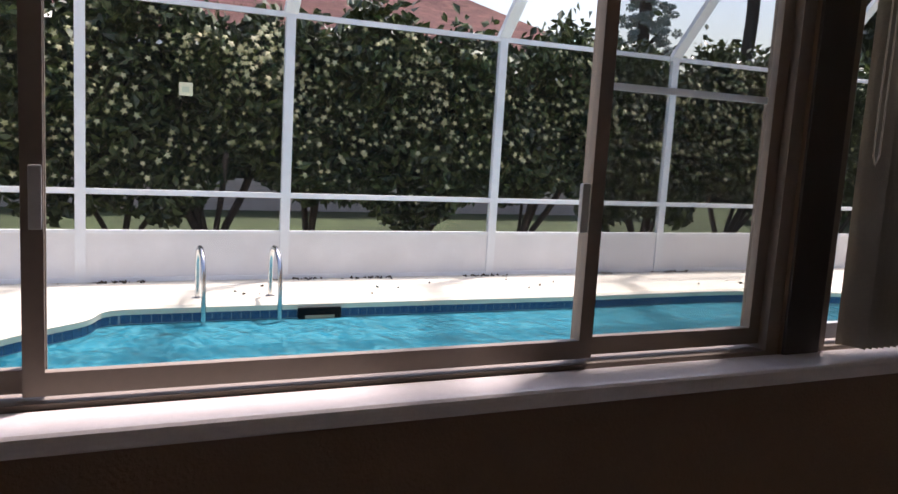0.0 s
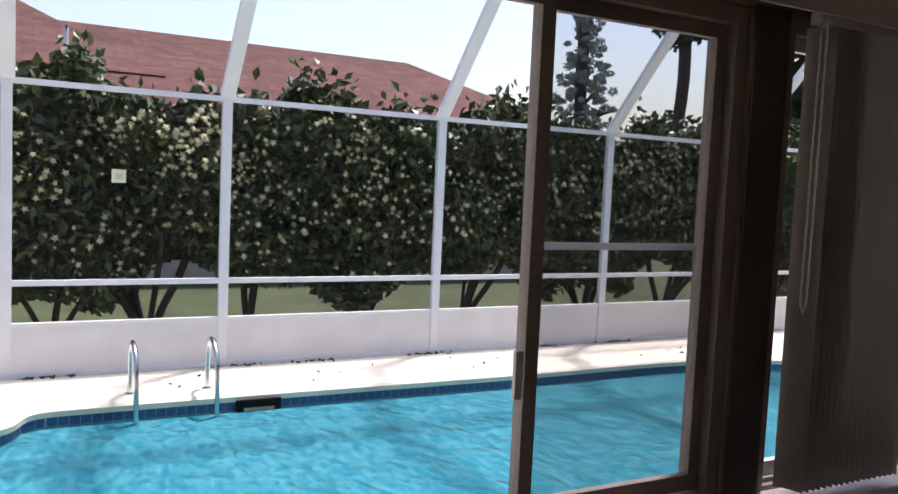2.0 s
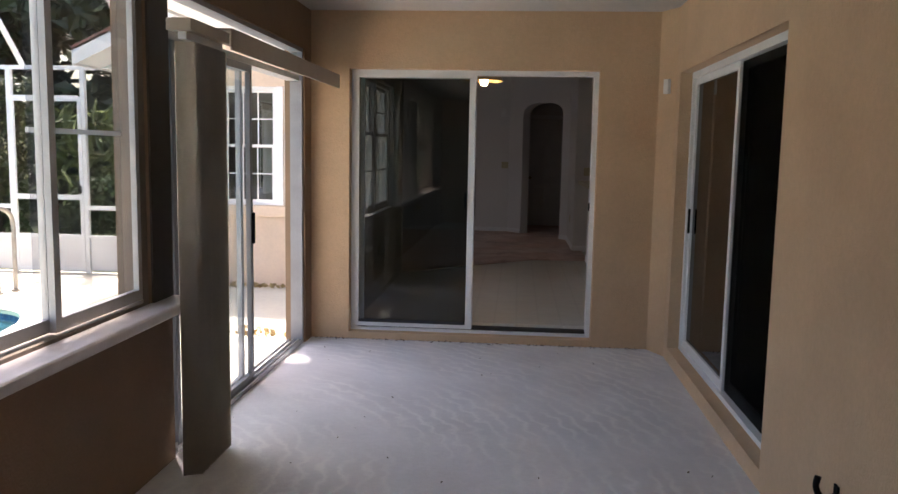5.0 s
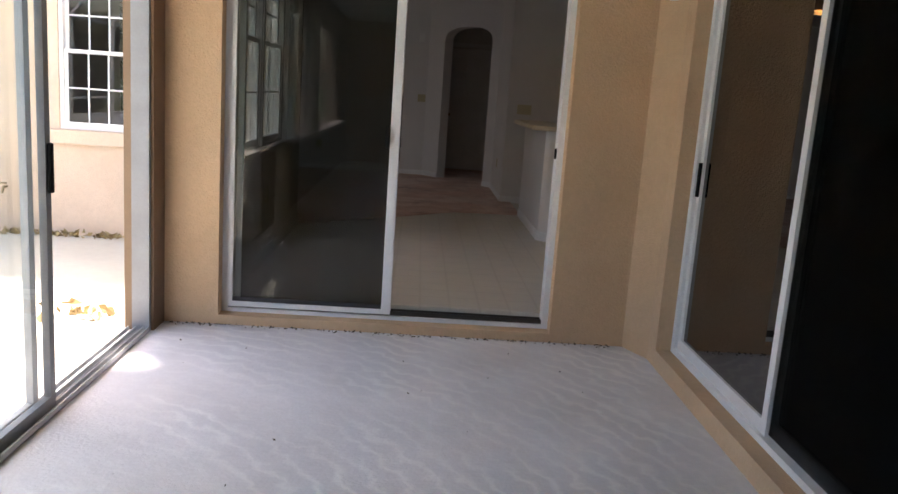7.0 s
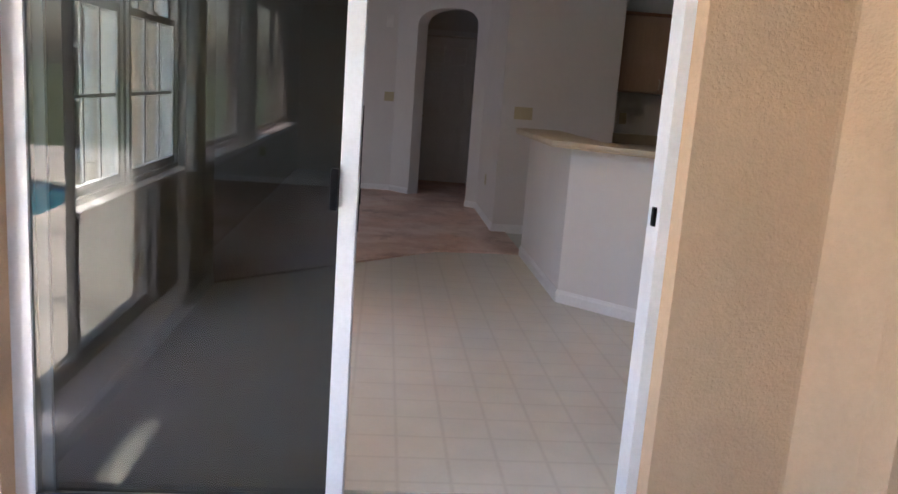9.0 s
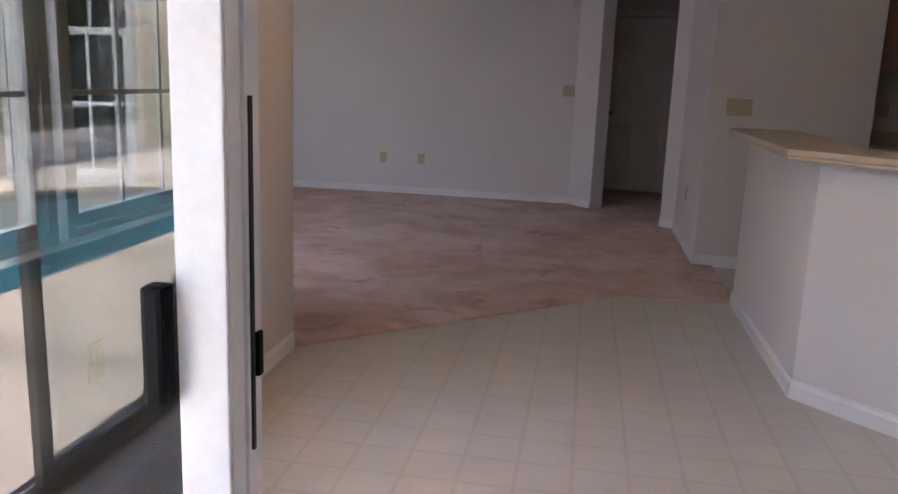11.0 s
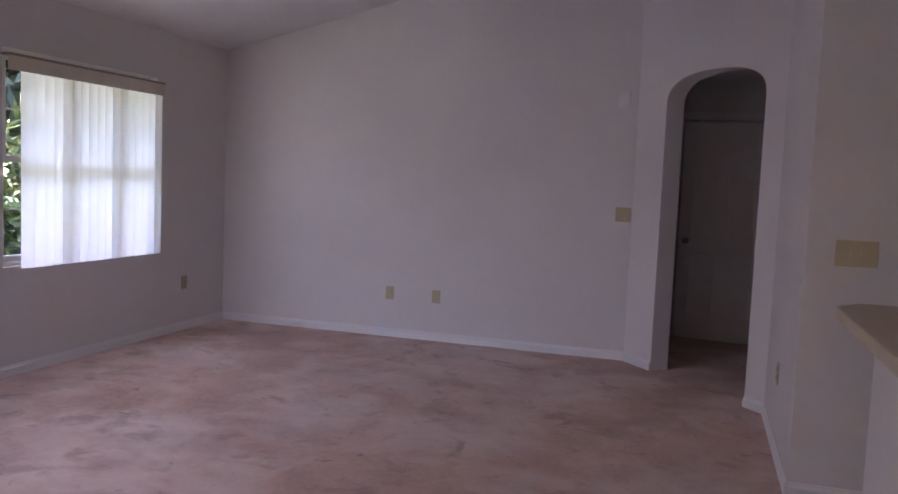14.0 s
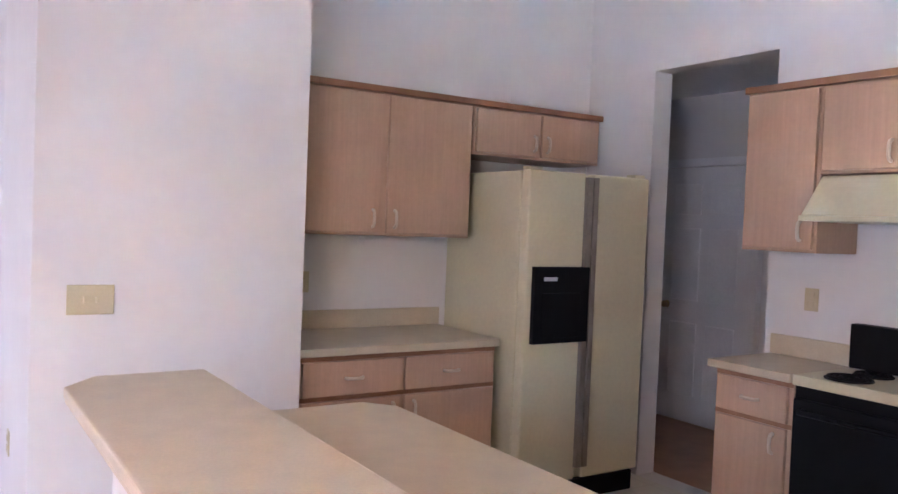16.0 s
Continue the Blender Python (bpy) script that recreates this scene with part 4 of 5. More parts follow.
def cards(name, pts, nrm_jit, size, material, label, category, seed, long=1.6, parent=None, kind="stuff"):
    """Many small pointed leaves, each folded along its rib."""
    rs = np.random.RandomState(seed)
    n = len(pts)
    pts = np.asarray(pts, float)
    d = rs.normal(size=(n, 3))
    d /= np.linalg.norm(d, axis=1)[:, None]
    u = np.cross(d, rs.normal(size=(n, 3)))
    u /= np.linalg.norm(u, axis=1)[:, None]
    w = np.cross(d, u)
    s = size * rs.uniform(0.6, 1.3, n)[:, None]
    fold = 0.22
    A = pts - u * s * long / 2
    Bq = pts + u * s * long / 2
    C = pts + w * s * 0.5 + d * s * fold
    D = pts - w * s * 0.5 + d * s * fold
    V = np.stack([A, C, Bq, D], 1).reshape(-1, 3)
    me = bpy.data.meshes.new(name)
    i = np.arange(n) * 4
    F = np.concatenate([np.stack([i, i + 1, i + 2], 1), np.stack([i, i + 2, i + 3], 1)])
    me.from_pydata(V.tolist(), [], F.tolist())
    me.materials.append(material)
    ob = new(name, me)
    if parent:
        ob.parent = parent
        return ob
    return tagged(ob, label, category, "", kind)


rs = np.random.RandomState(5)
LEAF = leaf_mat("hedge_leaf", (0.014, 0.026, 0.008), (0.085, 0.115, 0.028), 0.38)
HX0, HX1, HY0, HY1 = -8.5, -7.35, -13.0, 7.5


def hedge_front(y, z):
    return HX1 - 0.18 * math.sin(y * 1.7) * math.sin(z * 2.1 + y) - 0.12 * math.sin(y * 4.1 + z * 3)


def hedge_top(y):
    return 2.40 + 0.14 * math.sin(y * 2.3) + 0.13 * math.sin(y * 5.1 + 1) + 0.08 * math.sin(y * 11)


def hedge_low(y):
    return 0.62 + 0.22 * math.sin(y * 1.9 + 0.5) + 0.13 * math.sin(y * 4.7)


pts, bl = [], []
for i in range(70000):
    y = rs.uniform(HY0, HY1)
    if rs.rand() < 0.30:
        z = hedge_top(y) + rs.normal() * 0.10 + (abs(rs.normal()) * 0.14 if rs.rand() < 0.3 else 0)
        x = HX1 - rs.uniform(0, 0.7)
    else:
        z = rs.uniform(hedge_low(y) - 0.1 * rs.rand(), hedge_top(y))
        x = hedge_front(y, z) - abs(rs.normal()) * 0.22
    pts.append((x, y, z))
for i in range(3600):
    y = rs.uniform(HY0, HY1)
    z = hedge_top(y) - (hedge_top(y) - hedge_low(y)) * rs.beta(1.0, 1.9) + 0.04
    if noise.noise((y * 1.3, z * 1.6, 4.0)) < rs.uniform(-0.55, 0.25):
        continue
    bl.append((hedge_front(y, z) + 0.03 + 0.05 * rs.rand(), y, z))
hedge = thing("hedge", "tall flowering viburnum hedge with cream blossoms and bare lower stems", "hedge", at=(0, 0, 0))
cards("leaves", pts, 0, 0.085, LEAF, "", "", 3, 1.7, hedge)
# near-black box put in for the shade deep inside the hedge
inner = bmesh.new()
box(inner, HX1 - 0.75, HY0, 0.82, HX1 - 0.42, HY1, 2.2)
part("dark_core", inner, mat("hedge_core_shade", (0.012, 0.018, 0.008), 0.95, var=0.4, scale=9), hedge, "dark solid core standing in for the shade inside the hedge")
star_v, star_f = [], []
for (x, y, z) in bl:
    c = Vector((x, y, z))
    nrm = Vector((1, rs.normal() * 0.35, 0.35 + rs.normal() * 0.3)).normalized()
    a = nrm.orthogonal().normalized()
    b = nrm.cross(a)
    s = rs.uniform(0.020, 0.050)
    k0 = len(star_v)
    star_v.append(c + nrm * 0.012)
    npet = 5
    for k in range(npet * 2):
        r = s if k % 2 == 0 else s * 0.42
        t = math.pi * k / npet + rs.uniform(-0.15, 0.15)
        star_v.append(c + a * (r * math.cos(t)) + b * (r * math.sin(t)) + nrm * (0.01 * (k % 2)))
    for k in range(npet * 2):
        star_f.append((k0, k0 + 1 + k, k0 + 1 + (k + 1) % (npet * 2)))
me = bpy.data.meshes.new("blossoms")
me.from_pydata([tuple(v) for v in star_v], [], star_f)
me.materials.append(leaf_mat("cream_blossom", (0.30, 0.30, 0.13), (0.56, 0.53, 0.31), 0.7))
ob = new("blossoms", me)
ob.parent = hedge
ob["label"] = "cream star-shaped blossoms"
BARK = mat("grey_brown_bark", (0.07, 0.055, 0.045), 0.95, var=0.3, scale=20, bump=0.6, bscale=80)
for y in np.arange(-12.6, 7.3, 1.22):
    y = y + rs.uniform(-0.25, 0.25)
    for k in range(rs.randint(3, 6)):
        lean, ly = rs.uniform(-0.25, 0.2), rs.uniform(-0.45, 0.45)
        part("stem", tube(curve_pts([(-7.95, y + 0.05 * k, -0.27), (-7.9 + lean * 0.3, y + ly * 0.35, 0.15), (-7.85 + lean, y + ly, 0.62), (-7.8 + lean * 1.3, y + ly * 1.5, 1.1)], 4), rs.uniform(0.022, 0.05), 6), BARK, hedge)

# far hedge and bushes past the cage's end
pts = []
for i in range(26000):
    x = rs.uniform(-14.5, -4.2)
    top = 1.75 + 0.16 * math.sin(x * 1.3) + 0.12 * math.sin(x * 3.7)
    gap = math.exp(-((x + 7.1) / 0.55) ** 2)
    top *= (1.0 if x < -7.1 else 0.72) * (1 - 0.9 * gap)
    if gap > 0.75:
        continue
    z = rs.uniform(0.05, 1) ** 0.7 * top
    pts.append((x, 8.3 - 0.9 * math.sin(min(1, z / top) * math.pi / 2 + 0.6) + 0.3 * math.sin(x * 2) - abs(rs.normal()) * 0.15, z - 0.2))
cards("far_bushes", pts, 0, 0.10, leaf_mat("bush_leaf", (0.025, 0.05, 0.018), (0.10, 0.16, 0.05), 0.45), "rounded green bushes beyond the pool cage", "bushes", 9)


fronds = []
for k in range(9):
    fx, fy = rs.uniform(-9.6, -6.6), rs.uniform(8.9, 9.7)
    fronds += [(fx + rs.normal() * 0.16, fy + rs.normal() * 0.16, rs.uniform(0.6, 2.25)) for _ in range(90)]
cards("spiky_shrubs", fronds, 0, 0.09, leaf_mat("frond_leaf", (0.06, 0.09, 0.02), (0.20, 0.24, 0.07), 0.5), "yellow-green spiky shrubs behind the bushes", "shrubs", 15, 5.5)


def tree(name, label, at, h, spread, seed, leaves=7000, size=0.22, conical=False, crown_from=0.3, lm=None):
    t = thing(name, label, "tree", at=at)
    r = np.random.RandomState(seed)
    rad = h * 0.022
    part("trunk", tube(curve_pts([(0, 0, -0.1), (r.normal() * 0.1, r.normal() * 0.1, h * 0.3), (r.normal() * 0.25, r.normal() * 0.25, h * 0.6), (0, 0, h * 0.93)], 4), rad, 8), BARK, t)
    clumps = []
    for k in range(46 if not conical else 240):
        f = r.uniform(crown_from, 1.0)
        reach = spread * ((1 - f) * 1.15 + 0.06 if conical else math.sqrt(max(0.05, 1 - (2 * (f - crown_from) / (1 - crown_from) - 0.9) ** 2))) * r.uniform(0.35, 1.0)
        a = r.uniform(0, 2 * math.pi)
        clumps.append((reach * math.cos(a), reach * math.sin(a), f * h, spread * (0.095 if conical else 0.24) * r.uniform(0.6, 1.2)))
    for c in clumps[:14]:
        part("limb", tube([(0, 0, max(0.2, c[2] - spread * 0.35)), (c[0] * 0.5, c[1] * 0.5, c[2] - spread * 0.12), (c[0], c[1], c[2])], rad * 0.3, 6), BARK, t)
    pp = []
    for i in range(leaves):
        c = clumps[r.randint(len(clumps))]
        v = r.normal(size=3)
        v /= np.linalg.norm(v)
        v *= c[3] * r.uniform(0.4, 1.05)
        pp.append((c[0] + v[0], c[1] + v[1], c[2] + v[2] * 0.75))
    cards("crown", pp, 0, size, lm or TREELEAF, "", "", seed, 1.5, t)
    return t


TREELEAF = leaf_mat("oak_leaf", (0.014, 0.026, 0.012), (0.045, 0.07, 0.025), 0.5)
# distance haze and backlight are put into this pale needle colour
HAZY = leaf_mat("hazed_pine_needles", (0.25, 0.30, 0.27), (0.40, 0.45, 0.41), 0.7)
tree("pine_tree", "tall thin tree with a conical crown, haze painted into its grey-green", (-27, 13.5, -0.3), 11.6, 2.3, 21, 30000, 0.075, True, 0.26, HAZY)
tree("palm_like_tree", "slender dark tree beyond the roof", (-27, 19.0, -0.3), 12.5, 1.6, 22, 2600, 0.2, False, 0.72)
for k, (x, y, h, s) in enumerate(((-11.5, 14.5, 9.5, 4.2), (-6.5, 16, 10.5, 4.6), (-1.5, 15.5, 10, 4.4), (-16.5, 17, 10, 4.5), (-9, 20, 13, 5.2), (-3.5, 21, 13, 5), (-21.5, 22, 11, 4.5), (-13.5, 11.8, 6.5, 2.9))):
    tree("oak_tree", "dark dense oak with light breaking through its crown", (x, y, -0.3), h, s, 40 + k, 9000, 0.34, False, 0.14)
pts = [(rs.uniform(-26, 3), 13.0 + rs.uniform(-1.6, 1.6), abs(rs.normal()) * 1.3 - 0.2) for i in range(14000)]
cards("undergrowth", pts, 0, 0.3, TREELEAF, "dark undergrowth below the oaks", "undergrowth", 77)

def shingle_courses(m):
    """Offset courses of tabs, some bleached."""
    n, l = m.node_tree.nodes, m.node_tree.links
    b = n["Principled BSDF"]
    old = b.inputs["Base Color"].links[0].from_socket
    tc, sp, cb, br, mx = (n.new(k) for k in ("ShaderNodeTexCoord", "ShaderNodeSeparateXYZ", "ShaderNodeCombineXYZ", "ShaderNodeTexBrick", "ShaderNodeMix"))
    l.new(tc.outputs["Object"], sp.inputs[0])
    l.new(sp.outputs["Y"], cb.inputs["X"])
    l.new(sp.outputs["X"], cb.inputs["Y"])
    l.new(cb.outputs[0], br.inputs["Vector"])
    br.inputs["Scale"].default_value = 1.0
    br.inputs["Brick Width"].default_value, br.inputs["Row Height"].default_value, br.inputs["Mortar Size"].default_value = 0.42, 0.15, 0.012
    br.inputs["Color1"].default_value, br.inputs["Color2"].default_value, br.inputs["Mortar"].default_value = (0.82, 0.80, 0.80, 1), (1.25, 1.2, 1.15, 1), (0.6, 0.58, 0.58, 1)
    br.inputs["Bias"].default_value = -0.2
    mx.data_type, mx.blend_type = "RGBA", "MULTIPLY"
    mx.inputs["Factor"].default_value = 1.0
    l.new(old, mx.inputs["A"])
    l.new(br.outputs["Color"], mx.inputs["B"])
    l.new(mx.outputs["Result"], b.inputs["Base Color"])


SHINGLE = mat("red_brown_shingles", (0.28, 0.135, 0.115), 0.9, var=0.18, scale=5, bump=0.3, bscale=40, fine=0.2)
shingle_courses(SHINGLE)
nh = thing("neighbour_house", "low neighbouring house with a red-brown shingle hip roof", "house")
part("wall", B(-24, -26, -0.3, -14.6, 4.2, 2.75), mat("neighbour_stucco", (0.50, 0.42, 0.36), 0.9), nh)


def hip_roof(x0, x1, y0, y1, ze, xr, yr0, yr1, zr):
    bm = bmesh.new()
    e = [bm.verts.new(p) for p in ((x1, y0, ze), (x1, y1, ze), (x0, y1, ze), (x0, y0, ze))]
    r = [bm.verts.new((xr, yr0, zr)), bm.verts.new((xr, yr1, zr))]
    bm.faces.new((e[0], e[1], r[1], r[0]))
    bm.faces.new((e[1], e[2], r[1]))
    bm.faces.new((e[2], e[3], r[0], r[1]))
    bm.faces.new((e[3], e[0], r[0]))
    bmesh.ops.solidify(bm, geom=bm.faces[:], thickness=0.12)
    return bm


part("roof", hip_roof(-25, -14.0, -27, 5.2, 2.78, -18.5, -20, 1.3, 4.98), SHINGLE, nh)
part("upper_roof", hip_roof(-26, -15.8, -27, -5.2, 3.7, -19.2, -20, -7.9, 5.45), SHINGLE, nh)
part("fascia", B(-14.0, -27, 2.62, -13.95, 5.2, 2.80), TRIM, nh)
part("vent_pipe", cyl((-16.6, -7.0, 4.0), (-16.6, -7.0, 4.55), 0.05), WHITE_PLASTIC, nh, "white vent pipe")
# eaves and roof of this house
ROOFM = SHINGLE
# deeper pieces past y -1.76 are added, unseen, to keep sun off the floor
struct("roof_lanai_and_sun_block", merge(B(-0.68, -6.3, 2.42, LX0 - 0.165, 0.0, 2.46), B(-0.70, -6.3, 2.40, -0.68, -1.761, 2.58), B(-0.98, -1.76, 2.42, -0.681, 0.0, 2.461), B(-1.0, -1.76, 2.40, -0.981, 0.62, 2.58), B(-0.98, 0.101, 2.42, -0.201, 0.62, 2.46), B(-0.98, 0.621, 2.40, -0.201, 0.64, 2.58), B(-0.42, 0.0, 3.46, -0.2, 2.03, 3.50)), TRIM, "white soffit and fascia along the lanai, with added unseen sun-blocking pieces", "eaves")
RAKE = 0.46              # slope of the wing's gable


def rake_bm(y0, y1, dz0, dz1, x0=-3.55, x1=0.2):
    """A board that follows the gable's slope, from its foot up to the ridge."""
    bm = box(bmesh.new(), x0, y0, 0, x1, y1, 1)
    for v in bm.verts:
        v.co.z = 2.42 + RAKE * (v.co.x + 3.55) + (dz1 if v.co.z > 0.5 else dz0)
    return bm


struct("roof_wing_eaves", merge(rake_bm(2.03, 2.06, -0.02, 0.16), rake_bm(2.061, 2.645, 0.0, 0.03), B(-3.57, 2.05, 2.40, -3.551, 9, 2.56), B(-3.55, 2.66, 2.42, -3.06, 9, 2.46)), TRIM, "white sloping rake board and soffit of the wing's gable", "eaves")
rb = bmesh.new()
RZ = 2.60 + RAKE * 3.77
# unseen lanai edge is stepped to let sun onto the sill, not the floor
for q in (((-0.67, -12.5, 2.78), (8, -12.5, 6.2), (8, -6.3, 6.2), (-0.67, -6.3, 2.78)), ((-0.70, -6.3, 2.60), (8, -6.3, 6.2), (8, -1.76, 6.2), (-0.70, -1.76, 2.60)), ((-1.0, -1.76, 2.60), (8, -1.76, 6.2), (8, -0.0, 6.2), (-1.0, -0.0, 2.60)),
          ((-0.42, 0.0, 3.56), (8, 0.0, 6.09), (8, 2.03, 6.09), (-0.42, 2.03, 3.56)), ((-3.57, 2.03, 2.60), (0.2, 2.03, RZ), (0.2, 11, RZ), (-3.57, 11, 2.60)), ((0.2, 2.03, RZ), (8, 2.03, 6.09), (8, 11, 6.09), (0.2, 11, RZ))):
    rb.faces.new([rb.verts.new(p) for p in q])
bmesh.ops.triangulate(rb, faces=rb.faces[:])
bmesh.ops.solidify(rb, geom=rb.faces[:], thickness=0.05)
struct("roof_house", rb, ROOFM, "red-brown shingle roof of the house", "roof")
struct("wall_house_outer", merge(wall_bm((7.1, -13), (7.1, 10), -0.2, -0.3, 4.4), wall_bm((-3.0, 9.6), (7.1, 9.6), 0.2, -0.3, 4.4)), STUCCO_OUT, "peach stucco outer walls")


# ---------------------------------------------------------------- windows of nook, wing and great room
def hung_window(name, label, axis, at, t, u0, u1, z0, z1, cols=3, rows=2, inside=1, mid=None, glass=None):
    """White double-hung window with glazing bars in each sash."""
    w = thing(name, label, "window", kind="structure")
    part("window_frame", frame_bm(axis, at, t, u0, u1, z0, z1, 0.035), TRIM, w)
    zm = mid or (z0 + z1) / 2
    for k, (a, b, off) in enumerate(((z0 + 0.025, zm + 0.02, 0.0), (zm - 0.02, z1 - 0.035, 0.03))):
        s = sash(w, axis, at + 0.02 + (off if inside > 0 else 0.03 - off), u0 + 0.036, u1 - 0.036, a, b, 0.032, 0.028, glass or CLEAR, TRIM, ("lower_sash", "upper_sash")[k])
        m = at + 0.034 + (off if inside > 0 else 0.03 - off)
        for i in range(1, cols):
            u = u0 + 0.068 + (u1 - u0 - 0.136) * i / cols
            bx = B(m - 0.006, u - 0.007, a + 0.03, m + 0.006, u + 0.007, b - 0.03) if axis == "x" else B(u - 0.007, m - 0.006, a + 0.03, u + 0.007, m + 0.006, b - 0.03)
            part("glazing_bar", bx, TRIM, s)
        for i in range(1, rows):
            z = a + (b - a) * i / rows
            bx = B(m - 0.005, u0 + 0.07, z - 0.007, m + 0.005, u1 - 0.07, z + 0.007) if axis == "x" else B(u0 + 0.07, m - 0.005, z - 0.007, u1 - 0.07, m + 0.005, z + 0.007)
            part("glazing_bar", bx, TRIM, s)
    return w


for k, (a, b) in enumerate(((-2.14, -1.48), (-1.40, -0.72))):
    hung_window("window_%d" % (5 + k), "white double-hung window with glazing bars in the stucco", "y", WINGY - 0.13, 0.09, a, b, 0.88, 2.24, 3, 2, glass=WING_GLASS)
struct("trim_wing_mullion", B(-1.478, 2.628, 0.88, -1.402, 2.649, 2.24, 0.004), TRIM, "white mullion between the paired windows", "mullion")
struct("trim_wing_window_sill", B(-2.27, 2.605, 0.75, -0.60, 2.649, 0.875, 0.008), STUCCO_OUT, "raised stucco sill band below the windows", "sill")
nw = hung_window("window_3", "white double-hung window with glazing bars beside the nook", "x", NX - 0.13, 0.09, 0.48, 1.175, 0.95, 2.2, 3, 2, -1, 1.69)
nw2 = hung_window("window_3b", "white double-hung window with glazing bars beside the nook", "x", NX - 0.13, 0.09, 1.215, 2.07, 0.95, 2.2, 3, 2, -1, 1.69)
nw2.name = "window_4"
part("sash_lift", B(NX - 0.05, 1.52, 1.70, NX - 0.02, 1.60, 1.715, 0.004), WHITE_PLASTIC, nw2, "white sash lift")
struct("trim_nook_sill", B(NX - 0.10, 0.481, 0.925, NX + 0.014, 2.069, 0.951, 0.006), SILL, "white marble sill in the nook", "sill")
struct("trim_nook_casing", merge(B(NX + 0.001, 2.072, 0.93, NX + 0.008, 2.09, 2.22), B(NX + 0.001, 0.46, 2.202, NX + 0.008, 2.071, 2.22)), TRIM, "white window casing", "casing")
st = vane_stack("vertical_blinds", "cream vertical blinds gathered beside the nook window", NX + 0.055, 1.985, 2.12, 0.935, 2.28, 7, 36, VL, 24)
part("cord_weight", B(NX + 0.10, 2.08, 1.62, NX + 0.112, 2.10, 1.76, 0.004), PLATE, st, "almond cord cleat")
gw = hung_window("window_7", "white window behind cream vertical blinds", "x", GX - 0.14, 0.09, 5.48, 6.97, 0.85, 2.26, 4, 2)
gb = thing("vertical_blinds", "cream vertical blinds drawn nearly closed across the window", "vertical blinds")
part("head_rail", B(GX + 0.005, 5.44, 2.205, GX + 0.075, 7.0, 2.222, 0.004), mat("brown_head_rail", (0.30, 0.23, 0.2), 0.6), gb)
part("valance", B(GX + 0.062, 5.445, 2.115, GX + 0.074, 6.995, 2.204, 0.003), VANE, gb, "cream valance strip")
for y in (6.0, 6.49):
    part("mullion", B(GX - 0.05, y - 0.035, 0.88, GX - 0.02, y + 0.035, 2.225, 0.004), TRIM, gw)


for i in range(18):
    y = 5.50 + 1.47 * (i + 0.5) / 18
    if i == 0:
        continue
    a = radians(90 - 24 + 5 * math.sin(i * 2.1))
    bm = bmesh.new()
    cols = []
    for k in range(5):
        s = (k / 4 - 0.5) * 0.092
        bow = 0.010 * (1 - (2 * k / 4 - 1) ** 2)
        px, py = GX + 0.045 + s * math.cos(a) + bow * math.sin(a), y + s * math.sin(a) - bow * math.cos(a)
        cols.append((bm.verts.new((px, py, 0.84)), bm.verts.new((px, py, 2.20))))
    for c, d in zip(cols, cols[1:]):
        bm.faces.new((c[0], d[0], d[1], c[1])).smooth = True
    part("vane", bm, VL, gb)

# ---------------------------------------------------------------- plates on the walls
def plate(name, label, at, rz, w=0.075, h=0.115, kind="outlet"):
    """Faces -y before it is turned."""
    t = thing(name, label, kind, "wall plates", at, rz)
    part("plate", B(-w / 2, -0.007, -h / 2, w / 2, -0.0005, h / 2, 0.003), PLATE, t)
    if kind == "outlet":
        for z in (-0.022, 0.022):
            part("socket", B(-0.017, -0.0095, z - 0.014, 0.017, -0.0065, z + 0.014, 0.004), PLATE, t)
    else:
        n = max(1, round(w / 0.075))
        for i in range(n):
            x = (i - (n - 1) / 2) * 0.046
            part("toggle", B(x - 0.005, -0.017, -0.012, x + 0.005, -0.0065, 0.012, 0.002), PLATE, t)
    return t


plate("wall_outlet", "almond outlet plate low on the off-white wall", (-0.92, GY, 0.52), 0)
plate("wall_outlet", "almond outlet plate low on the off-white wall", (-0.49, GY, 0.52), 0)
plate("light_switch", "almond double switch plate by the arch", (1.06, GY, 1.315), 0, 0.12, 0.115, "switch")
plate("light_switch", "wide almond triple switch plate on the kitchen stub wall", (2.33, 5.34, 1.285), 0, 0.175, 0.118, "switch")
plate("wall_outlet", "almond outlet plate below the nook window", (NX, 1.24, 0.60), 90)
plate("wall_outlet", "almond outlet plate beside the blinds", (GX, 7.38, 0.55), 90)
plate("wall_outlet", "almond outlet plate near the arch", (2.12, 6.1, 0.55), -90)
plate("wall_outlet", "almond outlet plate above the kitchen counter", (3.50, KY, 1.29), 0)
plate("wall_outlet", "almond outlet plate beside the range", (KX, 4.32, 1.33), -90)
ch = thing("door_chime", "small white chime box high on the wall", "chime", at=(1.02, GY, 2.235))
part("case", B(-0.045, -0.035, -0.075, 0.045, -0.0005, 0.075, 0.006), WHITE_PLASTIC, ch)

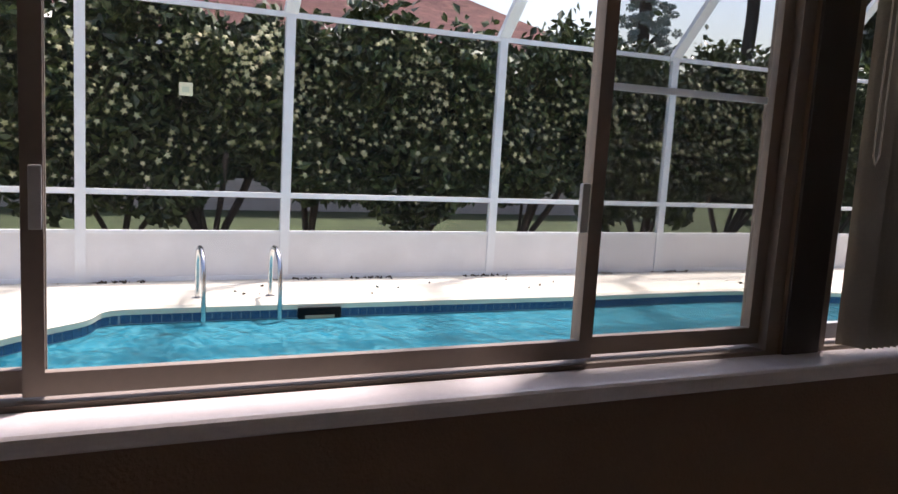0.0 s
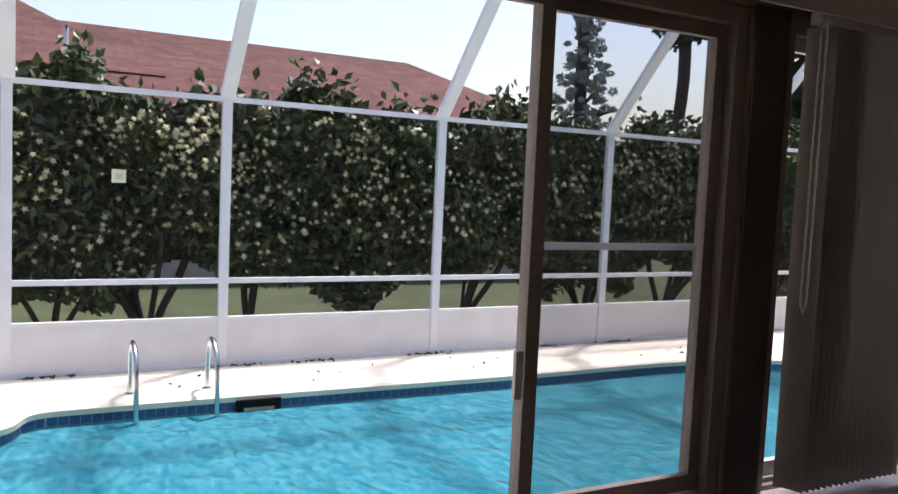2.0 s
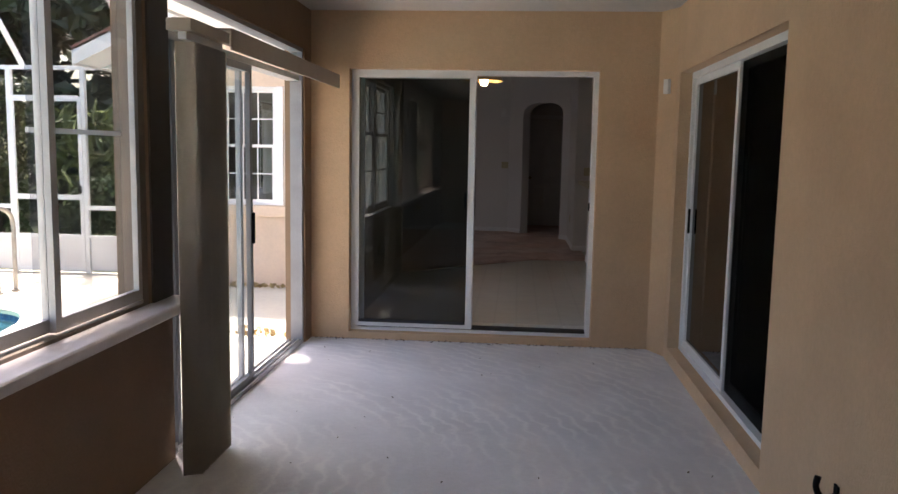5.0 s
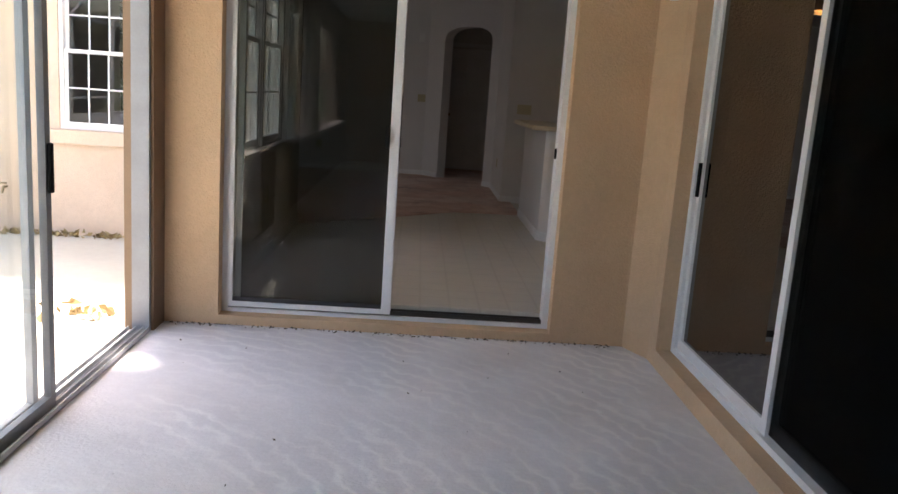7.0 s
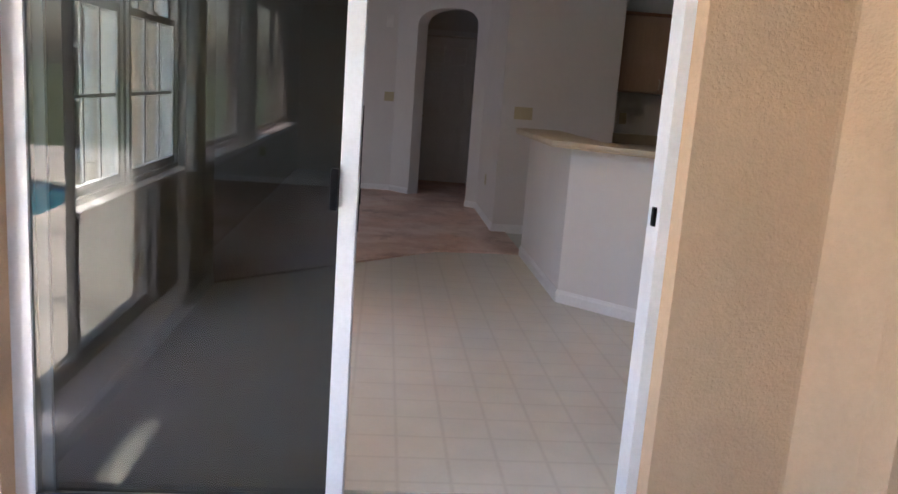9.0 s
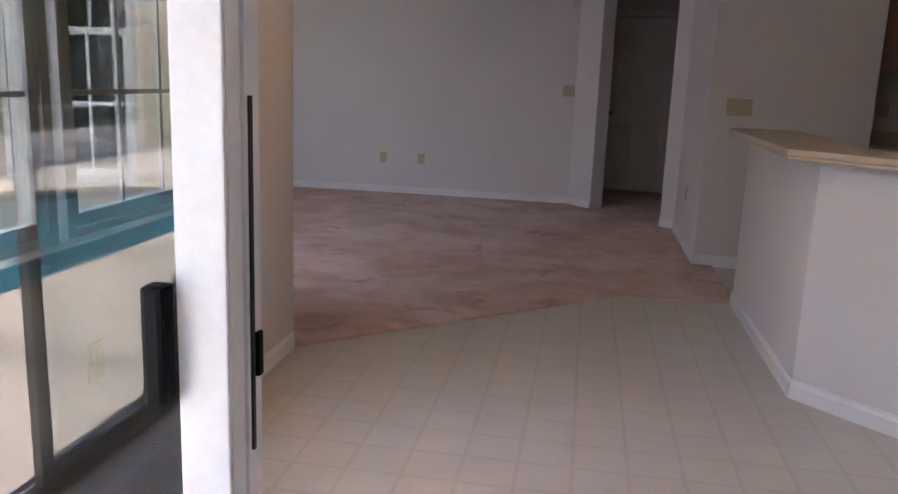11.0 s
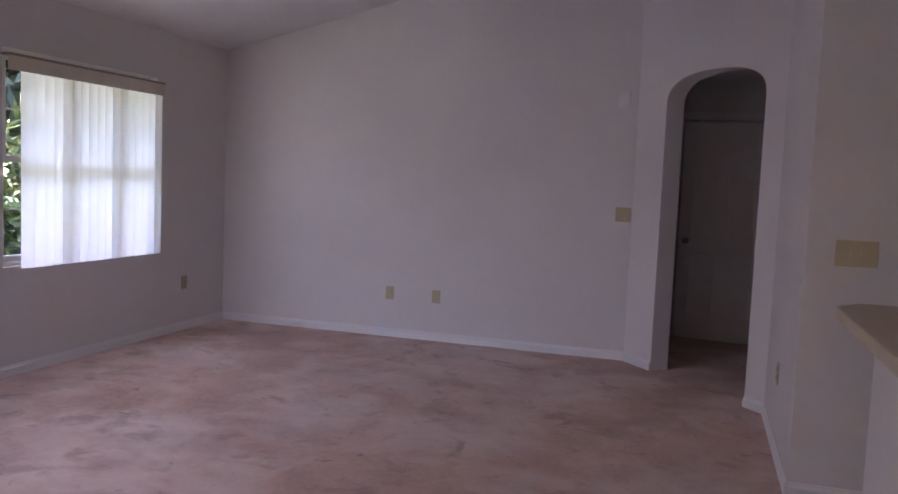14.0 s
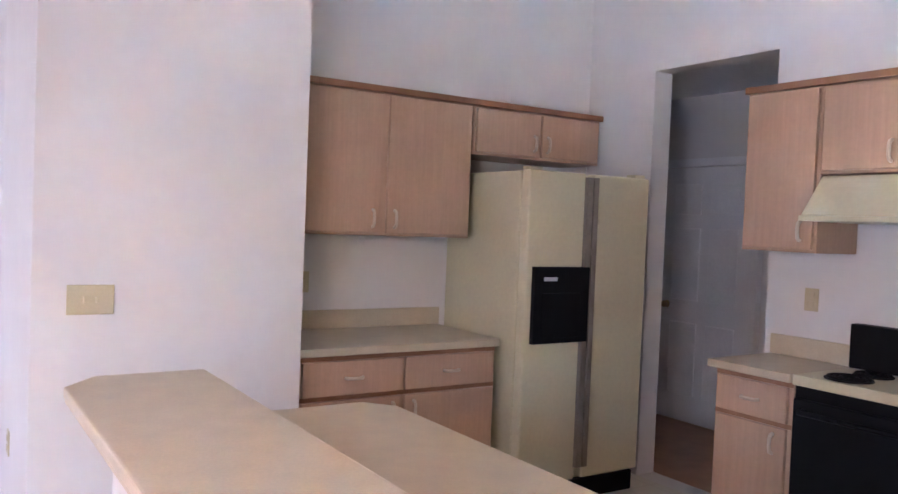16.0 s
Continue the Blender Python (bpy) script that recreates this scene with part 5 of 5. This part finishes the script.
# pendant over the nook
pl = thing("pendant_lamp", "lit brass pendant lamp with a white glass shade", "pendant lamp", at=(0.93, 1.75, 0))
part("rod", cyl((0, 0, 2.42), (0, 0, 3.47), 0.008, 8), BRASS, pl)
part("cap", lathe([(0.001, 3.47), (0.06, 3.465), (0.05, 3.43), (0.012, 3.40)], 16), BRASS, pl)
part("shade", lathe([(0.03, 2.42), (0.08, 2.40), (0.15, 2.33), (0.19, 2.26), (0.192, 2.25), (0.146, 2.32), (0.076, 2.39), (0.03, 2.41)], 24), mat("amber_glass", (0.75, 0.55, 0.32), 0.3), pl, "amber glass shade")
part("bulb", lathe([(0.001, 2.20), (0.03, 2.21), (0.042, 2.25), (0.03, 2.30), (0.015, 2.35), (0.001, 2.36)], 16), emit_mat("warm_bulb", (1.0, 0.66, 0.32), 11), pl, "glowing warm bulb")
lamp_data = bpy.data.lights.new("pendant_bulb", "POINT")
lamp_data.energy, lamp_data.color, lamp_data.shadow_soft_size = 0.05, (1.0, 0.78, 0.55), 0.04
new("pendant_bulb_light", lamp_data).location = (0.93, 1.75, 2.17)

# ---------------------------------------------------------------- breakfast bar
HW = [(2.23, 4.28), (2.23, 2.77), (3.5, 1.5), (3.60, 1.6), (2.36, 2.84), (2.36, 4.28)]
struct("wall_bar", prism(HW, Z - 0.1, 1.15), WALL, "white half wall below the bar", "half wall")
baseboard("baseboard_bar_side", (2.23, 2.77), (2.23, 4.28))
baseboard("baseboard_bar_front", (3.5, 1.5), (2.23, 2.77))
LAMI = mat("tan_speckled_laminate", (0.53, 0.445, 0.315), 0.38, var=0.07, scale=12, fine=0.08)
BAR = [(2.08, 4.14), (2.08, 2.71), (3.40, 1.39), (3.67, 1.66), (2.47, 2.86), (2.47, 4.26), (2.17, 4.26)]
bt = thing("bar_top", "tan laminate bar top with clipped corners on the half wall", "bar top")
part("slab", prism(BAR, 1.164, 1.192, 0.006), LAMI, bt)
part("edge_band", prism([(x + (0.004 if x < 2.3 else 0), y) for x, y in BAR], 1.151, 1.163, 0.003), LAMI, bt, "pale pinkish edge band")
tagged(mesh_ob("peninsula_countertop", prism([(2.365, 4.34), (2.365, 2.85), (3.60, 1.62), (4.05, 2.07), (3.11, 3.02), (3.11, 4.24), (3.03, 4.34)], 0.99, 1.03, 0.006), LAMI), "tan laminate peninsula countertop", "countertop")


def wood_mat():
    m = mat("honey_oak", (0.46, 0.30, 0.20), 0.42, var=0.10, scale=3)
    n, l = m.node_tree.nodes, m.node_tree.links
    b = n["Principled BSDF"]
    tc, mp, no = n.new("ShaderNodeTexCoord"), n.new("ShaderNodeMapping"), n.new("ShaderNodeTexNoise")
    mp.inputs["Scale"].default_value = (38, 38, 1.6)
    no.inputs["Scale"].default_value, no.inputs["Detail"].default_value = 2.0, 6
    l.new(tc.outputs["Object"], mp.inputs[0])
    l.new(mp.outputs[0], no.inputs["Vector"])
    old = b.inputs["Base Color"].links[0].from_socket
    mr, mx = n.new("ShaderNodeMapRange"), n.new("ShaderNodeMix")
    mr.inputs["From Min"].default_value, mr.inputs["From Max"].default_value = 0.3, 0.7
    mr.inputs["To Min"].default_value, mr.inputs["To Max"].default_value = 0.93, 1.03
    mx.data_type, mx.blend_type = "RGBA", "MULTIPLY"
    mx.inputs["Factor"].default_value = 1.0
    l.new(no.outputs["Fac"], mr.inputs["Value"])
    l.new(old, mx.inputs["A"])
    l.new(mr.outputs[0], mx.inputs["B"])
    l.new(mx.outputs["Result"], b.inputs["Base Color"])
    return m


OAK = wood_mat()
OAK_EDGE = mat("dark_oak_edge", (0.26, 0.125, 0.06), 0.45, var=0.15, scale=9)
PULL = mat("bone_pull", (0.58, 0.48, 0.36), 0.35)


def pull(parent, at, horizontal):
    """Small bowed pull in front of a face that looks towards -y."""
    x, y, z = at
    if horizontal:
        p = curve_pts([(x - 0.045, y, z), (x - 0.03, y - 0.022, z), (x + 0.03, y - 0.022, z), (x + 0.045, y, z)], 4)
    else:
        p = curve_pts([(x, y, z - 0.045), (x, y - 0.022, z - 0.03), (x, y - 0.022, z + 0.03), (x, y, z + 0.045)], 4)
    part("handle", tube(p, 0.0085, 8), PULL, parent, "pale bowed pull")


def cabinet(name, label, at, rz, w, d, z0, z1, doors, drawers=(), toe=False, top_mould=False):
    """Front towards -y before turning. doors and drawers: (x0, x1, z0, z1, handle_x, handle_z)."""
    c = thing(name, label, "cabinet", "kitchen cabinets", at, rz)
    body = B(0, 0, z0 + (0.10 if toe else 0), w, d, z1, 0.003)
    part("body", body, OAK, c)
    if toe:
        part("toe_kick", B(0.005, 0.06, z0, w - 0.005, d, z0 + 0.10), OAK_EDGE, c)
    if top_mould:
        part("top_moulding", B(-0.002, -0.034, z1 - 0.03, w + 0.002, -0.001, z1 + 0.004, 0.004), OAK_EDGE, c)
    if drawers:
        for a, b in ((0.777, 0.798), (0.967, 0.989)):
            part("rail", B(0.002, -0.004, a, w - 0.002, -0.0005, b), OAK_EDGE, c)
    for x0, x1, a, b, hx, hz in doors:
        dr = part("door", B(x0, -0.022, a, x1, -0.001, b, 0.005), OAK, c)
        pull(dr, (hx, -0.022, hz), False)
    for x0, x1, a, b in drawers:
        dr = part("drawer", B(x0, -0.022, a, x1, -0.001, b, 0.005), OAK, c)
        pull(dr, ((x0 + x1) / 2, -0.022, (a + b) / 2), True)
    return c


UY = 5.66
cabinet("upper_cabinet", "honey oak wall cabinet with two doors and bone pulls", (3.225, UY, 0), 0, 1.105, KY - UY - 0.002, 1.56, 2.33,
        [(0.06, 0.535, 1.575, 2.29, 0.49, 1.65), (0.575, 1.09, 1.575, 2.29, 0.62, 1.65)], top_mould=True)
cabinet("fridge_cabinet", "short honey oak cabinet above the refrigerator", (4.332, UY, 0), 0, 0.95, KY - UY - 0.002, 2.03, 2.33,
        [(0.02, 0.465, 2.045, 2.29, 0.425, 2.12), (0.485, 0.93, 2.045, 2.29, 0.525, 2.12)], top_mould=True)
cabinet("base_cabinet", "honey oak base cabinet with two drawers above two doors", (3.225, 5.41, 0), 0, 1.14, KY - 5.41 - 0.002, Z, 0.99,
        [(0.03, 0.56, 0.24, 0.775, 0.51, 0.70), (0.58, 1.12, 0.24, 0.775, 0.63, 0.70)], [(0.03, 0.56, 0.80, 0.965), (0.58, 1.12, 0.80, 0.965)], toe=True)
bc = thing("back_countertop", "tan laminate countertop with a low backsplash", "countertop")
part("slab", B(3.222, 5.375, 0.992, 4.375, KY - 0.003, 1.032, 0.006), LAMI, bc)
part("backsplash", B(3.225, KY - 0.022, 1.033, 4.375, KY - 0.003, 1.135, 0.003), LAMI, bc)

# refrigerator
CREAM = mat("almond_enamel", (0.60, 0.55, 0.37), 0.35, var=0.05, scale=3, bump=0.06, bscale=300)
fr = thing("refrigerator", "almond side-by-side refrigerator with a black ice dispenser", "refrigerator", at=(4.42, 5.24, Z))
part("body", B(0, 0.075, 0.03, 0.885, 0.775, 1.815, 0.008), CREAM, fr)
fd = part("freezer_door", B(0.0, 0.0, 0.13, 0.40, 0.068, 1.82, 0.014, 3), CREAM, fr)
gd = part("fridge_door", B(0.45, 0.0, 0.13, 0.885, 0.068, 1.82, 0.014, 3), CREAM, fr)
part("handle_strip", B(0.385, -0.028, 0.20, 0.423, 0.004, 1.80, 0.006), mat("brown_grey_handle", (0.20, 0.17, 0.14), 0.4), fd, "dark full-height handle")
part("handle_strip", B(0.430, -0.028, 0.20, 0.468, 0.004, 1.80, 0.006), bpy.data.materials["brown_grey_handle"], gd, "dark full-height handle")
dsp = part("dispenser", B(0.04, -0.030, 0.90, 0.424, 0.002, 1.31, 0.006), BLACK, fd, "black ice and water dispenser")
part("recess", B(0.09, -0.0335, 0.93, 0.36, -0.0305, 1.17, 0.002), BLACK, dsp)
part("label", B(0.10, -0.0330, 1.235, 0.19, -0.0305, 1.255), WHITE_PLASTIC, dsp, "pale maker's plate")
part("toe_grille", B(0.01, 0.03, 0.0, 0.875, 0.07, 0.115, 0.004), BLACK, fr, "black toe grille")
part("hinge_cover", B(0.02, 0.02, 1.821, 0.10, 0.09, 1.84, 0.004), CREAM, fr)
part("hinge_cover", B(0.785, 0.02, 1.821, 0.865, 0.09, 1.84, 0.004), CREAM, fr)

# side run: cabinets, range, hood (fronts face the room, -x)
cabinet("upper_cabinet", "narrow honey oak wall cabinet beside the range hood", (5.19, 4.50, 0), -90, 0.40, 0.325, 1.57, 2.36, [(0.015, 0.385, 1.585, 2.32, 0.33, 1.67)], top_mould=True)
cabinet("hood_cabinet", "short honey oak cabinet above the range hood", (5.19, 4.098, 0), -90, 0.76, 0.325, 1.93, 2.36, [(0.015, 0.37, 1.945, 2.32, 0.33, 2.02), (0.39, 0.745, 1.945, 2.32, 0.43, 2.02)], top_mould=True)
cabinet("base_cabinet", "narrow honey oak base cabinet with a drawer", (5.05, 4.50, 0), -90, 0.42, 0.465, Z, 0.99, [(0.02, 0.40, 0.24, 0.775, 0.34, 0.70)], [(0.02, 0.40, 0.80, 0.965)], toe=True)
bc = thing("side_countertop", "tan laminate countertop beside the range", "countertop")
part("slab", B(5.01, 4.08, 0.992, KX - 0.003, 4.53, 1.032, 0.006), LAMI, bc)
part("backsplash", B(KX - 0.022, 4.08, 1.033, KX - 0.003, 4.53, 1.135, 0.003), LAMI, bc)
rg = thing("range", "electric range with a black door and almond cooktop", "range", at=(5.02, 4.072, 0), rz=-90)
part("body", B(0, 0.03, Z, 0.76, 0.495, 0.985), BLACK, rg)
part("oven_door", B(0.01, 0.0, Z + 0.18, 0.75, 0.028, 0.93, 0.006), BLACK, rg, "black glass oven door")
part("door_handle", tube([(0.06, 0.0, 0.88), (0.06, -0.04, 0.88), (0.70, -0.04, 0.88), (0.70, 0.0, 0.88)], 0.012, 8), BLACK, rg)
ct = part("cooktop", B(0, 0.0, 0.987, 0.76, 0.42, 1.035, 0.006), CREAM, rg, "almond enamel cooktop")
for x, y, r in ((0.19, 0.12, 0.10), (0.57, 0.12, 0.085), (0.19, 0.31, 0.085), (0.57, 0.31, 0.10)):
    part("burner", merge(cyl((x, y, 1.035), (x, y, 1.040), r, 24), *[tube([(x + q * math.cos(a), y + q * math.sin(a), 1.045) for a in np.linspace(0, 2 * math.pi, 25)], 0.006, 6) for q in (r * 0.35, r * 0.6, r * 0.85)]), BLACK, ct, "black coil burner")
part("back_panel", B(0, 0.43, 1.036, 0.76, 0.495, 1.245, 0.008), BLACK, rg, "black control panel")
hd = thing("range_hood", "cream metal range hood", "range hood", at=(5.05, 4.095, 0), rz=-90)
hb = prism([(0, 0), (0.76, 0), (0.76, 0.465), (0, 0.465)], 1.74, 1.925)
for v in hb.verts:
    if v.co.z > 1.9 and v.co.y < 0.1:
        v.co.y += 0.15
part("canopy", softened(hb, 0.005), CREAM, hd)
part("lip", B(-0.003, -0.012, 1.715, 0.763, 0.46, 1.739, 0.004), CREAM, hd)


# ---------------------------------------------------------------- doors in the passage and the hall
def panel_door(name, label, at, rz, w=0.78, h=2.03):
    d = thing(name, label, "door", "", at, rz)
    leaf = part("leaf", B(0, 0, 0.01, w, 0.04, h, 0.003), TRIM, d)
    for x0, x1 in ((0.11, w / 2 - 0.045), (w / 2 + 0.045, w - 0.11)):
        for z0, z1 in ((0.22, 0.80), (0.98, 1.55), (1.66, h - 0.13)):
            part("panel", softened(B(x0, -0.008, z0, x1, -0.0005, z1), 0.006), TRIM, leaf)
    kn = part("knob", lathe([(0.001, 0.055), (0.022, 0.05), (0.028, 0.035), (0.018, 0.018), (0.026, 0.006), (0.03, 0.0)], 16), BRASS, leaf, "dark brass knob")
    kn.matrix_basis = Matrix.Translation((0.065, 0.0, 0.93)) @ Matrix.Rotation(radians(90), 4, "X")
    return d


panel_door("door_4", "white panelled passage door with a dark knob", (6.885, 6.55, Z), -90, 0.84)
struct("trim_passage_door", merge(B(6.86, 6.56, Z, 6.918, 6.63, 2.22), B(6.86, 5.63, Z, 6.918, 5.70, 2.22), B(6.86, 5.63, 2.16, 6.918, 6.63, 2.221)), TRIM, "white door casing", "casing")
panel_door("door_5", "dim white hall door standing ajar", (1.47, 9.28, Z + 0.012), -8, 0.76)
struct("trim_hall_door", merge(B(1.37, 9.30, Z, 1.45, 9.349, 2.26), B(2.24, 9.30, Z, 2.32, 9.349, 2.26), B(1.37, 9.30, 2.19, 2.32, 9.349, 2.262)), TRIM, "white door casing", "casing")

# hose tap and dry leaves outside
tap = thing("garden_tap", "small brass garden tap on the stucco", "tap", at=(-2.62, 2.65, 0.33))
part("pipe", cyl((0, -0.001, 0), (0, -0.07, 0), 0.012), BRASS, tap)
part("wheel", cyl((0, -0.06, 0.03), (0, -0.06, 0.042), 0.028, 12), BRASS, tap)
part("spout", cyl((0, -0.065, 0.0), (0, -0.085, -0.05), 0.011), BRASS, tap)
rl = np.random.RandomState(12)
lv = [(-0.95 + rl.normal() * 0.10, 0.25 + rl.normal() * 0.11, DECK + 0.012 + abs(rl.normal()) * 0.02) for _ in range(34)]
lv += [(rl.uniform(-2.7, -0.4), 2.62 - abs(rl.normal()) * 0.05, DECK + 0.012 + abs(rl.normal()) * 0.012) for _ in range(160)]
cards("dry_leaves", lv, 0, 0.045, leaf_mat("dry_leaf", (0.22, 0.15, 0.07), (0.46, 0.34, 0.15), 0.8), "dry brown leaves blown against the wall", "leaves", 4)

bits = [(CX + 0.05 + abs(rl.normal()) * 0.03, y0 + rl.normal() * 0.16, DECK + 0.006) for y0 in (-7.6, -6.0, -5.2, -3.9, -2.4, -1.3, 0.6) for _ in range(26)]
bits += [(-5.9 + rl.normal() * 0.25, rl.uniform(-8, 1), DECK + 0.006) for _ in range(30)]
cards("deck_litter", bits, 0, 0.03, leaf_mat("dark_litter", (0.03, 0.025, 0.02), (0.10, 0.08, 0.05), 0.9), "dark leaf litter along the foot of the pool cage", "litter", 8)
grit = [(rl.uniform(-0.35, 2.3), LY1 - 0.004 - abs(rl.normal()) * 0.025, 0.004) for _ in range(220)]
grit += [(rl.uniform(-0.3, 2.3), rl.uniform(-3.2, -0.2), 0.003) for _ in range(26)]
cards("floor_grit", grit, 0, 0.011, leaf_mat("brown_grit", (0.05, 0.04, 0.03), (0.16, 0.12, 0.08), 0.9), "brown grit swept against the wall", "grit", 6)

# waterline tiles, one by one along the far side and the ends
per = [Vector((x, y, 0)) for x, y in POOL]
step, carry, n_tile, tile_mesh = 0.079, 0.0, 0, None
for i in range(len(per)):
    a, b = per[i], per[(i + 1) % len(per)]
    L = (b - a).length
    d = (b - a) / L
    s = carry
    while s < L and n_tile < 290:
        p = a + d * s
        if p.x < -2.9 or p.y > -0.9:
            if tile_mesh is None:
                tm = B(-0.0365, -0.004, -0.036, 0.0365, 0.003, 0.036)
                ob = part("tile", tm, TILE, TILE_BAND)
                tile_mesh = ob.data
            else:
                ob = new("tile", tile_mesh)
                ob.parent = TILE_BAND
            ob.matrix_basis = Matrix.Translation((p.x, p.y, DECK - 0.088)) @ Matrix.Rotation(math.atan2(d.y, d.x), 4, "Z")
            n_tile += 1
        s += step
    carry = s - L
